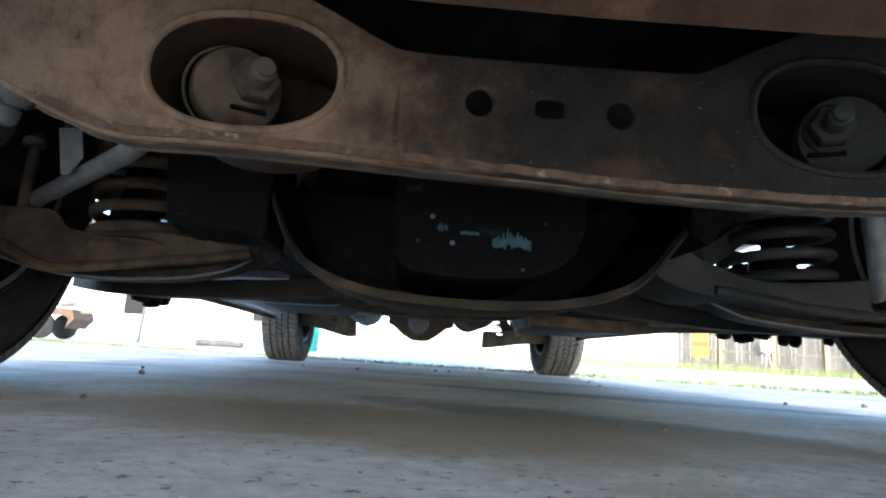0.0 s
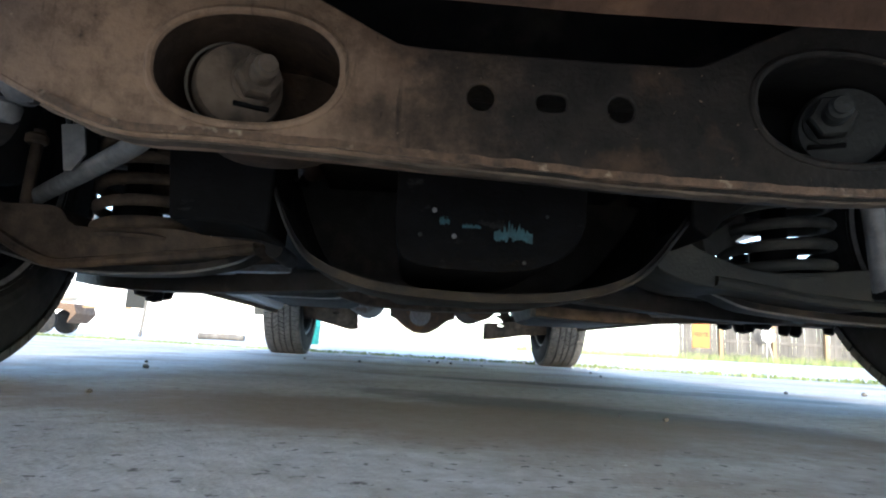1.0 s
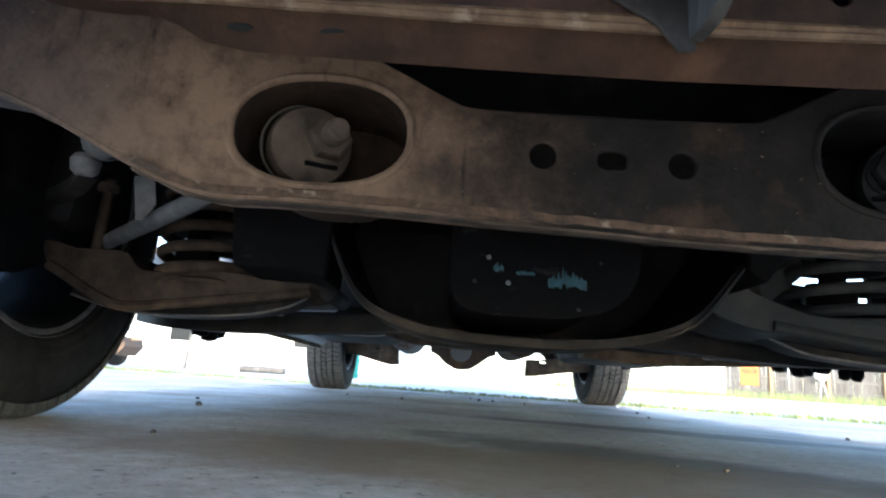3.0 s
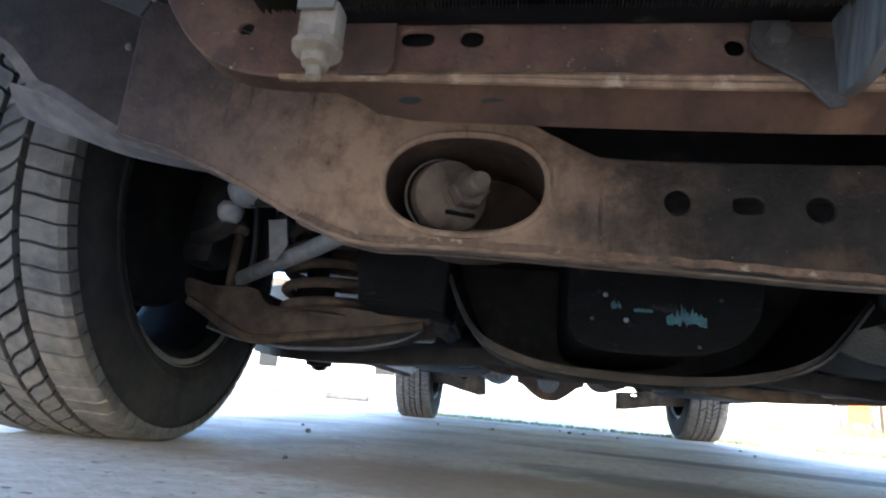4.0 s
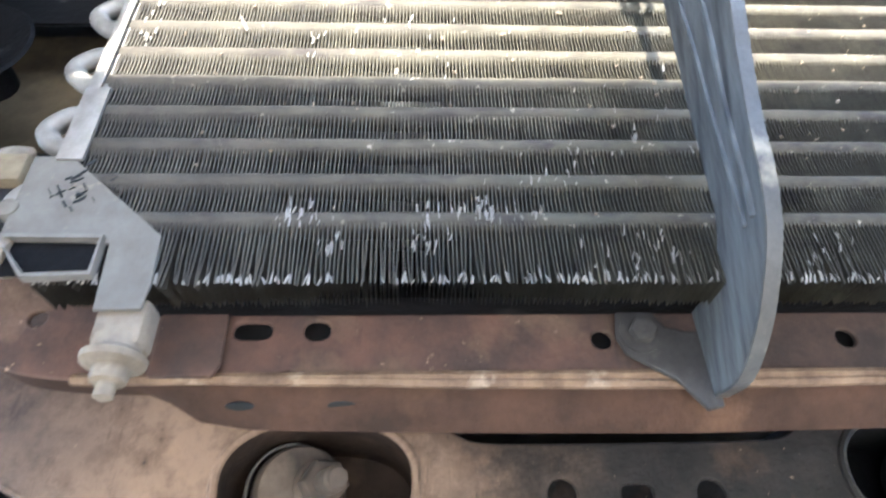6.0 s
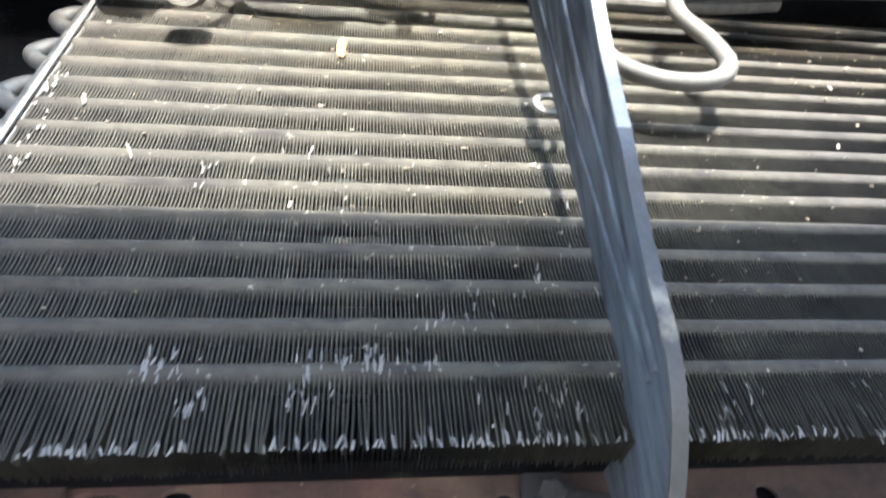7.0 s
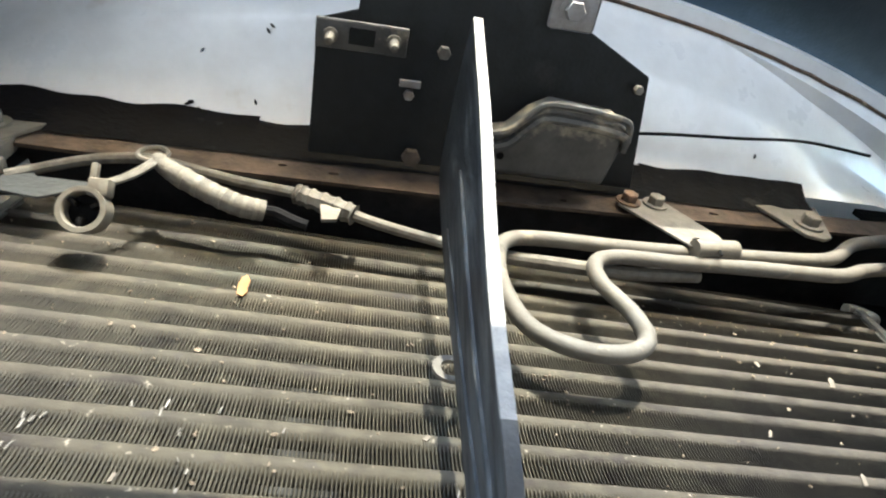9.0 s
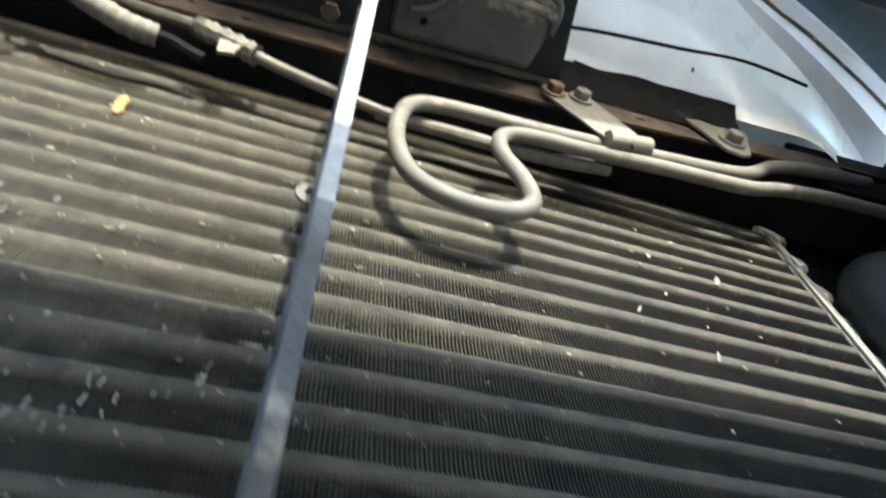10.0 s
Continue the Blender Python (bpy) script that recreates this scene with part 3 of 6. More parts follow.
for i in range(18):
    m = pose(-14.25, 29.975, 0.18 + i * 0.18, 4, 0, 0)
    if i == 0:
        lap.matrix_local = m
    else:
        share("lap_board", lap, house, m)
part("roof", plate([(-27, 3.4), (-1.5, 3.4), (-2.5, 5.6), (-26, 5.6)], [], 9.0, Matrix.Translation((0, 29.4, 0))), DUSTY, house, smooth=False)
for x in (-20, -13, -7):
    win = part("window", box(x - 0.6, x + 0.6, 29.93, 30.02, 1.1, 2.4, 0.01), SIDING, house)
    part("pane", box(x - 0.5, x + 0.5, 29.915, 29.926, 1.2, 2.3), BLACK, win)

# a garden cart at the side of the yard
cart = new("garden_cart")
tagged(cart, "orange garden cart with a drawbar, carrying a white tank", "cart")
part("bed", plate([(-0.42, 0.05), (0.16, 0.02), (0.20, -0.10), (0.10, -0.22), (0.13, -0.10), (0.06, -0.06), (-0.42, -0.04)], [], 0.5, Matrix.Translation((-4.38, 8.0, 0.37))), RUST_EDGE, cart, bevel=0.008)
part("drawbar", pipe([(-4.25, 8.2, 0.36), (-3.95, 8.2, 0.37), (-3.62, 8.2, 0.37)], 0.014), POST, cart)
part("clamp", pipe([(-3.9, 8.2, 0.385), (-3.84, 8.2, 0.43), (-3.74, 8.2, 0.39)], 0.009), GREY_METAL, cart)
part("tank", lathe([(0.0, 0), (0.10, 0.01), (0.16, 0.06), (0.16, 0.42), (0.10, 0.5), (0, 0.5)], 28, Matrix.Translation((-4.46, 8.25, 0.42)), cap=False), SIDING, cart)
for y in (7.98, 8.52):
    part("wheel", lathe([(0.03, -0.03), (0.13, -0.035), (0.16, -0.02), (0.16, 0.02), (0.13, 0.035), (0.03, 0.03)], 24, Matrix.Translation((-4.55, y, 0.175)) @ Matrix.Rotation(radians(90), 4, "X")), RUBBER, cart)
pole = part("leaning_pole", pipe([(-4.02, 9.5, ground_height(-4, 9.5) - 0.02), (-3.98, 9.5, 0.6), (-3.93, 9.5, 1.6)], 0.022), FENCE)
tagged(pole, "grey wooden pole leaning in the yard", "pole")
log = part("log", pipe([(-3.35, 10.0, 0.075), (-3.0, 10.02, 0.08), (-2.65, 10.0, 0.075)], 0.05, 12), FENCE)
tagged(log, "weathered log lying on the gravel", "log")
barrel = new("barrel")
tagged(barrel, "blue-green plastic barrel standing in the yard", "barrel")
part("shell", lathe([(0.24, 0), (0.26, 0.03), (0.27, 0.28), (0.285, 0.30), (0.27, 0.32), (0.26, 0.6), (0.23, 0.64)], 28, Matrix.Translation((-1.84, 10.6, 0.03))), material("teal_plastic", (0.03, 0.26, 0.24), 0.5), barrel)
part("lid", lathe([(0.25, 0.62), (0.255, 0.66), (0.2, 0.675)], 28, Matrix.Translation((-1.84, 10.6, 0.03))), BLACK, barrel)

# ---- the truck ----
truck = new("pickup_truck")
tagged(truck, "white pickup truck, rusty underneath, its grille taken off, parked on concrete", "truck")

# front crossmember: a pressed box with two large oval openings
low_left = [(0.0, 0.2105), (-0.10, 0.2145), (-0.185, 0.2185), (-0.255, 0.2205), (-0.30, 0.2205), (-0.33, 0.2265), (-0.372, 0.243), (-0.418, 0.266), (-0.45, 0.281), (-0.50, 0.300), (-0.556, 0.316)]
low_right = [(0.0, 0.2105), (0.055, 0.2075), (0.14, 0.206), (0.227, 0.206), (0.30, 0.212), (0.33, 0.221), (0.372, 0.240), (0.418, 0.263), (0.45, 0.279), (0.50, 0.298), (0.556, 0.314)]
high = [(-0.556, 0.50), (-0.53, 0.470), (-0.45, 0.415), (-0.325, 0.375), (-0.26, 0.355), (-0.205, 0.344), (-0.165, 0.327), (-0.125, 0.306), (-0.10, 0.300), (0.0, 0.299)]
half = smooth_path([(p[0], 0, p[1]) for p in low_left], 4)
half_right = smooth_path([(p[0], 0, p[1]) for p in low_right], 4)
half2 = smooth_path([(p[0], 0, p[1]) for p in high], 4)
outline = [(p.x, p.z) for p in half] + [(p.x, p.z) for p in half2] + [(-p.x, p.z) for p in reversed(half2)][1:] + [(p.x, p.z) for p in reversed(half_right)][:-1]
big = [oval(s * 0.2255, 0.2745, 0.071, 0.0455, 40, 2.3) for s in (-1, 1)]
small = [oval(-0.053, 0.264, 0.0105, 0.0105, 18), oval(0.0, 0.263, 0.0115, 0.0072, 18, 3.2), oval(0.053, 0.262, 0.0105, 0.0105, 18)]
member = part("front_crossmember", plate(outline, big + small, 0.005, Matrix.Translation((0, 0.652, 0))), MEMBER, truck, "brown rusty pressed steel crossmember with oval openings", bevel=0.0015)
bottom = half[::-1] + half_right[1:]


def skirt(line, steps, mat, name, parent, label=""):
    """A sheet that runs back from a line in steps of depth and height."""
    bm = bmesh.new()
    rows = [[bm.verts.new((p.x, p.y + dy, p.z + dz)) for p in line] for dy, dz in steps]
    for a, b in zip(rows, rows[1:]):
        for i in range(len(a) - 1):
            bm.faces.new((a[i], a[i + 1], b[i + 1], b[i]))
    return part(name, bm, mat, parent, label)


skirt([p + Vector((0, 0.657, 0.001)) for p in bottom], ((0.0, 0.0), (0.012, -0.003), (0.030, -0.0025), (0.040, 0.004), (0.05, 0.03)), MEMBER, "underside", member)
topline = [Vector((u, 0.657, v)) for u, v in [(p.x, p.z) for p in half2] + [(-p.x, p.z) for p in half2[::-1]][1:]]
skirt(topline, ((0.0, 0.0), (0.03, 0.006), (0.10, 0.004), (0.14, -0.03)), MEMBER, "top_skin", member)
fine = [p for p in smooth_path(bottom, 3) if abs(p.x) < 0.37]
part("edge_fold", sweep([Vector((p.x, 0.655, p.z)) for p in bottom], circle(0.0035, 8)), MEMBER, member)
part("seam_lip", sweep([Vector((p.x, 0.652, p.z + 0.002 + 0.0016 * noise.noise(Vector((p.x * 60, 3, 0))))) for p in fine], [(-0.006, -0.0035), (0.003, -0.003), (0.003, 0.003), (-0.005, 0.003)]), RUST_EDGE, member, "flaking rusty folded seam along the bottom edge")
part("seam_lip", sweep([Vector((p.x, 0.661, p.z - 0.0035 + 0.0014 * noise.noise(Vector((p.x * 50, 7, 0))))) for p in fine], rect(0.012, 0.0035)), DUSTY, member)
for s, loop in zip((-1, 1), big):
    part("opening_rim", sweep([Vector((u, 0.653, v)) for u, v in loop], circle(0.0036, 8), True, up=(0, 1, 0)), MEMBER, member)
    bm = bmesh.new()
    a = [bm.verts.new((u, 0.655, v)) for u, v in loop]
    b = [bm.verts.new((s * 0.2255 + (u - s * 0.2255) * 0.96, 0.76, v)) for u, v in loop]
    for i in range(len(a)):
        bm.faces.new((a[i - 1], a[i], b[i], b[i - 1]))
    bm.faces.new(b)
    # shade inside the openings is put into the pocket colours, darkest at right
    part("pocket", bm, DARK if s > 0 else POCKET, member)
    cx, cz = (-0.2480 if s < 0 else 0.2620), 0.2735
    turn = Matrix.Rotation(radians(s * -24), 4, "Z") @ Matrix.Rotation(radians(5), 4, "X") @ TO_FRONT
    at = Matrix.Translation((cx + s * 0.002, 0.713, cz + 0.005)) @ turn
    # right bushing parts are darker copies that hold that side's shade
    bush = part("bushing", lathe([(0.034, 0), (0.0355, 0.004), (0.0355, 0.018), (0.033, 0.0235), (0.016, 0.025), (0.0, 0.025)], 40, at, cap=False), DUSTY if s < 0 else DARK_GREY, member, "control arm bushing")
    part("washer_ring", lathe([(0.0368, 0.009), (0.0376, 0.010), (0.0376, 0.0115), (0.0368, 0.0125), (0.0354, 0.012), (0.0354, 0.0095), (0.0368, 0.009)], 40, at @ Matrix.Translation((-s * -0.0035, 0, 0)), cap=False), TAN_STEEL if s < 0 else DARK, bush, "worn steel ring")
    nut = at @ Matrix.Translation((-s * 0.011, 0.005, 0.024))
    part("collar", lathe([(0.0195, 0.0), (0.0195, 0.004), (0.017, 0.006), (0, 0.006)], 24, nut, cap=False), DUSTY if s < 0 else DARK_GREY, bush)
    part("nut", hexnut(0.0180, 0.018, nut @ Matrix.Translation((0, 0, 0.005))), DARK_GREY if s > 0 else DUSTY, bush)
    part("bolt", lathe([(0.0098, 0.01), (0.0098, 0.038), (0.0090, 0.039), (0.0098, 0.040), (0.0090, 0.045), (0.0066, 0.047), (0.0066, 0.052), (0.0, 0.0525)], 18, nut, cap=False), DUSTY if s < 0 else DARK_GREY, bush)
    bm = box(-0.016, 0.012, -0.0225, -0.0185, -0.001, 0.0035, 0.001)
    bmesh.ops.transform(bm, matrix=nut, verts=bm.verts[:])
    part("dark_slit", bm, SEAL, bush)

# lower bar of the radiator support
bar_low = [(0.0, 0.2965), (-0.14, 0.2985), (-0.275, 0.302), (-0.33, 0.3015), (-0.375, 0.3065), (-0.404, 0.321), (-0.424, 0.342), (-0.446, 0.374), (-0.500, 0.445), (-0.550, 0.515), (-0.600, 0.60)]
bar_high = [(-0.535, 0.60), (-0.455, 0.485), (-0.415, 0.415), (-0.37, 0.365), (-0.30, 0.350), (-0.133, 0.347), (0.0, 0.345)]
bl = [(p.x, p.z) for p in smooth_path([(a, 0, b) for a, b in bar_low], 4)]
bh = [(p.x, p.z) for p in smooth_path([(a, 0, b) for a, b in bar_high], 4)]
left = bl + bh
outline = left + [(-u, v) for u, v in reversed(left)][1:-1]
holes = []
for s in (-1, 1):
    holes += [oval(s * 0.249, 0.331, 0.0112, 0.0056, 18, 3), oval(s * 0.212, 0.331, 0.0078, 0.0062, 18, 2.4), oval(s * 0.373, 0.340, 0.0055, 0.0050, 14)]
holes += [oval(-0.0465, 0.324, 0.0062, 0.0060, 16), oval(-0.227, 0.3045, 0.0032, 0.0018, 10), oval(0.10, 0.324, 0.0062, 0.0060, 16)]
bar = part("radiator_support", plate(outline, holes, 0.004, Matrix.Translation((0, 0.528, 0))), RUST_RED, truck, "red-brown rusty radiator support bar with slots", bevel=0.0012)
lowline = [Vector((u, 0.530, v)) for u, v in bl if v < 0.36]
lowline += [Vector((-p.x, p.y, p.z)) for p in reversed(lowline)][1:]
bm = bmesh.new()
rows = []
for dy, dz in ((0.0, 0.0), (0.003, -0.007), (0.016, -0.0225), (0.019, -0.0195)):
    rows.append([])
    for p in lowline:
        k = max(0.05, min(1.0, (0.315 - abs(p.x)) / 0.055))
        rows[-1].append(bm.verts.new((p.x, p.y + dy, p.z + dz * k * k * (3 - 2 * k))))
for a, c in zip(rows, rows[1:]):
    for i in range(len(a) - 1):
        bm.faces.new((a[i], a[i + 1], c[i + 1], c[i]))
part("lower_flange", bm, FLANGE, bar, "dark rusty lower flange")
for x in (-0.252, -0.196):
    part("slot", plate(oval(x, 0.2975, 0.008, 0.0026, 14), [], 0.001, Matrix.Translation((0, 0.5375, -0.0070)) @ Matrix.Translation((x, 0, 0.2975)) @ Matrix.Rotation(radians(49), 4, "X") @ Matrix.Translation((-x, -0.002, -0.2975))), BLACK, bar)
edge = [Vector((u, 0.528, v + 0.0008 * noise.noise(Vector((u * 70, 1, 5))))) for u, v in bl if v < 0.3030]
edge += [Vector((-p.x, p.y, p.z)) for p in reversed(edge)][1:]
part("rust_ridge", sweep(edge, circle(0.0032, 6)), RIDGE, bar)

# condenser
TUBES, Z0, PITCH, XL, XR = 16, 0.373, 0.0277, -0.350, 0.468
FRONT, BACK, FOOT, TOP = 0.4755, 0.5000, 0.3315, 0.802


def splay(x, z):
    """Leans the core's far end outward a little towards the top, to fit the camera's view."""
    return x + 0.13 * max(0.0, x / XR) ** 1.5 * (z - 0.58)


def stood(bm):
    for v in bm.verts:
        v.co.x = splay(v.co.x, v.co.z)
    return bm


cond = part("condenser", box(XL - 0.003, XL, FRONT + 0.001, BACK, 0.372, 0.800, 0.0004), ALU, truck, "dusty aluminium condenser with upright fins and level tubes")
part("end_plate", stood(box(XR, XR + 0.003, FRONT, BACK, 0.334, 0.800, 0.0004)), ALU, cond)
part("front_flange", box(XL - 0.008, XL - 0.0005, FRONT - 0.0035, FRONT - 0.0010, 0.470, 0.806, 0.0004), ALU, cond)
part("front_flange", box(XL - 0.009, XL + 0.006, FRONT - 0.0038, FRONT - 0.0012, 0.412, 0.471, 0.0004), ALU, cond)
part("front_flange", stood(box(XR + 0.0005, XR + 0.009, FRONT - 0.0035, FRONT - 0.0010, 0.34, 0.800, 0.0004)), ALU, cond)
for i in range(TUBES):
    z = Z0 + PITCH * i
    path = [(splay(XL - 0.004 + (XR - XL + 0.008) * k / 48, z), FRONT + 0.0076 + 0.0004 * noise.noise(Vector((k * 0.5, i * 3.1, 0))), z + 0.0005 * noise.noise(Vector((k * 0.3, i * 5.3, 2)))) for k in range(49)]
    part("tube", sweep(path, circle(0.0080, 14)), TUBE, cond, sharp=60)
for i in range(TUBES // 2):
    for x, s in ((XL - 0.003, -1), (XR + 0.003, 1)):
        zz = Z0 + PITCH * (2 * i + (0 if s < 0 else 1))
        pts = [(x, FRONT + 0.007, zz), (x + s * 0.014, FRONT + 0.007, zz + 0.001), (x + s * 0.025, FRONT + 0.007, zz + PITCH / 2), (x + s * 0.014, FRONT + 0.007, zz + PITCH - 0.001), (x, FRONT + 0.007, zz + PITCH)]
        pts = [(splay(px, pz), py, pz) for px, py, pz in pts]
        part("return_bend", pipe(pts, 0.0064, 12), ALU, cond)


def fin_mesh(seed, ragged):
    """A thin upright plate whose front edge is folded over, pressed in two slight waves between tubes, and a little bent."""
    bm = bmesh.new()
    rows = []
    zs = [FOOT + ragged * 0.0013, FOOT + 0.006, FOOT + 0.013, FOOT + 0.021]
    for i in range(TUBES):
        zs += [Z0 + PITCH * i - 0.0085, Z0 + PITCH * i, Z0 + PITCH * i + 0.0085, Z0 + PITCH * (i + 0.5)]
    zs = sorted(z for z in zs if z < TOP - 0.004) + [TOP]
    for j, z in enumerate(zs):
        b = 0.00016 * noise.noise(Vector((seed * 3.7, z * 70, 0)))
        deep = 0.0012 * abs(math.sin(math.pi * (z - Z0) / PITCH)) if z > Z0 else 0.0
        if j < 4:
            b += ragged * (0.0019, 0.0012, 0.0005, 0.0002)[j]
        rows.append([bm.verts.new((b + 0.00095, FRONT + 0.0005 + deep, z)), bm.verts.new((b, FRONT + deep, z)), bm.verts.new((b * 0.3, FRONT + 0.005, z)), bm.verts.new((0, BACK, z))])
    for a, c in zip(rows, rows[1:]):
        for q in (0, 1, 2):
            bm.faces.new((a[q], a[q + 1], c[q + 1], c[q]))
    return bm


def fin_place(x):
    lean = math.atan(0.13 * max(0.0, x / XR) ** 1.5)
    return Matrix.Translation((x, 0, 0.58)) @ Matrix.Rotation(lean, 4, "Y") @ Matrix.Diagonal((1, 1, random.uniform(0.998, 1.002), 1)) @ Matrix.Translation((0, 0, -0.58 + random.uniform(-0.0004, 0.0004)))


fins = [part("fin", fin_mesh(k, r), FIN, cond, smooth=False) for k, r in enumerate((0.1, -0.4, 0.9, -1.0, 0.5, 0.0, 0.25))]
count = 342
far_fins = bmesh.new()
made = 0
for i in range(count):
    x = XL + 0.0015 + (XR - XL - 0.003) * i / (count - 1) + random.uniform(-0.00010, 0.00010)
    m = fin_place(x)
    if x > 0.375:
        own = fin_mesh(i, random.uniform(-0.6, 0.6))
        bmesh.ops.transform(own, matrix=m, verts=own.verts[:])
        me = bpy.data.meshes.new("tmp")
        own.to_mesh(me)
        own.free()
        far_fins.from_mesh(me)
        bpy.data.meshes.remove(me)
    elif made < len(fins):
        fins[made].matrix_local = m
        made += 1
    else:
        share("fin", fins[random.randrange(len(fins))], cond, m)
rest = part("fin_rest", far_fins, FIN, cond, "dirty fins at the far end", smooth=False)
rest["kind"] = "stuff"
# added dark box that keeps daylight out of the bar's slots
part("channel", box(-0.29, 0.29, 0.545, 0.56, 0.312, 0.349, 0.002), DARK, bar)
rad = part("radiator", box(-0.355, 0.50, 0.5035, 0.526, 0.372, 0.83, 0.004), BLACK, truck, "black radiator core behind the condenser")
part("air_seal", box(-0.315, 0.50, 0.5030, 0.5240, 0.338, 0.370, 0.001), SEAL, rad)

CAP_TAN = material("tan_plastic", (0.17, 0.135, 0.080), 0.7, 0, (0.11, 0.085, 0.05), 60, 0.5, (0.07, 0.055, 0.035), 30, (0.6, 0.75), 0.3, 300)
DUSTY_TAN = material("tan_dusted_rubber", (0.1882, 0.1569, 0.1185), 0.85, 0, (0.1185, 0.09758, 0.07318), 70, 0.5, (0.2509, 0.2161, 0.1673), 30, (0.55, 0.7), 0.4, 350)
# bracket at the condenser's lower corner, with its rubber mount
SETTING[0] = CORNER
brk = part("mount_bracket", plate([(-0.3515, 0.390), (-0.333, 0.3905), (-0.275, 0.3385), (-0.2735, 0.312), (-0.275, 0.298), (-0.296, 0.298), (-0.2985, 0.334), (-0.351, 0.338)], [], 0.0022, Matrix.Translation((0, 0.4405, 0))), ALU_WHITE, cond, "pale aluminium mounting bracket with worn writing", bevel=0.0006)
part("tray", sweep([(-0.350, 0.4395, 0.337), (-0.301, 0.4395, 0.336), (-0.301, 0.4395, 0.3155), (-0.331, 0.4395, 0.3145)], rect(0.0024, 0.005), True, up=(0, 1, 0)), TAN_STEEL, brk)
# black plate paints the shade inside the open tray
part("tray_shade", box(-0.346, -0.302, 0.4416, 0.4424, 0.317, 0.337), SEAL, brk)
mount = box(-0.2960, -0.2735, 0.4435, 0.4600, 0.2830, 0.3060, 0.003)
part("rubber_block", mount, DUSTY_TAN, brk)
at = Matrix.Translation((-0.2850, 0.450, 0.268))
part("grommet", lathe([(0.010, 0.006), (0.0135, 0.008), (0.0140, 0.011), (0.0105, 0.014), (0.0105, 0.020)], 24, at), DUSTY_TAN, brk)
part("stud", lathe([(0.0, -0.009), (0.0042, -0.007), (0.0042, -0.001), (0.0075, 0.000), (0.0080, 0.006), (0.0060, 0.008)], 12, at, cap=False), DUSTY_TAN, brk)
for k in range(26):
    x, z = -0.329 + random.gauss(0.003, 0.0065), 0.367 + random.gauss(0, 0.0055)
    bm = box(0, random.uniform(0.0015, 0.0055), 0.4399, 0.4403, 0, random.uniform(0.0004, 0.0013))
    bmesh.ops.transform(bm, matrix=Matrix.Translation((x, 0, z)) @ Matrix.Rotation(radians(random.choice((-38, -32, 55, -40))), 4, "Y"), verts=bm.verts[:])
    part("writing_bar", bm, BLACK, brk, smooth=False)
SETTING[0] = Matrix.Identity(4)
part("saddle", plate([(-0.300, 0.301), (-0.266, 0.301), (-0.262, 0.307), (-0.262, 0.346), (-0.300, 0.348)], [], 0.004, Matrix.Translation((0, 0.521, 0))), RUST_RED, bar, bevel=0.001)

# hose, fitting and switch beside the condenser
SETTING[0] = CORNER
hose = part("refrigerant_hose", pipe([(-0.352, 0.446, 0.332), (-0.366, 0.444, 0.333), (-0.381, 0.443, 0.341), (-0.3865, 0.443, 0.358), (-0.381, 0.444, 0.380), (-0.372, 0.448, 0.397), (-0.366, 0.456, 0.405)], 0.0047, 12), DUSTY_TAN, truck, "dusty pale hose with a crimped fitting")
fit_at = Matrix.Translation((-0.352, 0.446, 0.331)) @ Matrix.Rotation(radians(-84), 4, "Y")
part("fitting", lathe([(0.008, -0.008), (0.0105, -0.006), (0.0105, 0.004), (0.0075, 0.006), (0.0075, 0.009), (0.0090, 0.010), (0.0090, 0.014), (0.0065, 0.016)], 14, fit_at), DUSTY_TAN, hose)
part("switch", box(-0.380, -0.352, 0.446, 0.466, 0.346, 0.374, 0.002), BLACK, hose)
part("switch_cap", box(-0.3785, -0.3545, 0.440, 0.464, 0.374, 0.3925, 0.002), CAP_TAN, hose)
part("end_cap", lathe([(0.0, 0.0), (0.005, 0.001), (0.006, 0.004), (0.006, 0.014)], 14, Matrix.Translation((-0.353, 0.4385, 0.356)) @ Matrix.Rotation(radians(-90), 4, "X"), cap=False), CREAM, hose)
part("cable", pipe([(-0.384, 0.452, 0.356), (-0.391, 0.452, 0.372), (-0.386, 0.456, 0.396), (-0.368, 0.462, 0.405), (-0.345, 0.468, 0.402)], 0.0062, 8), SEAL, hose)
SETTING[0] = Matrix.Identity(4)
# black sheets stand in for the shade left and right of the condenser
part("side_shade_sheet", plate([(-0.66, 0.60), (-0.365, 0.60), (-0.365, 0.86), (-0.66, 0.88)], [], 0.003, Matrix.Translation((0, 0.522, 0))), SEAL, truck)
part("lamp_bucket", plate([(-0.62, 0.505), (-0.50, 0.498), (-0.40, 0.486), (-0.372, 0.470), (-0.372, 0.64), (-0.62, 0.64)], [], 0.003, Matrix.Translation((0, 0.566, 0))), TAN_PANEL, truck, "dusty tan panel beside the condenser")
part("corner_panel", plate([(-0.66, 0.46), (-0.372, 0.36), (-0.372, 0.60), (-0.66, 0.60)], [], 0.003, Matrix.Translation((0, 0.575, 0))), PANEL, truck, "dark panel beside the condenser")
part("side_shade_sheet", plate([(0.50, 0.34), (0.90, 0.34), (0.90, 0.90), (0.58, 0.90), (0.50, 0.80)], [], 0.003, Matrix.Translation((0, 0.512, 0))), SEAL, truck)
SETTING[0] = UPPER_FIT
part("air_hose", sweep(smooth_path([(0.50, 0.46, 0.600), (0.44, 0.455, 0.590), (0.405, 0.452, 0.555), (0.398, 0.452, 0.50), (0.40, 0.452, 0.42)], 6), circle(0.024, 18)), BLACK, truck, "dark grey moulded air hose")
SETTING[0] = Matrix.Identity(4)
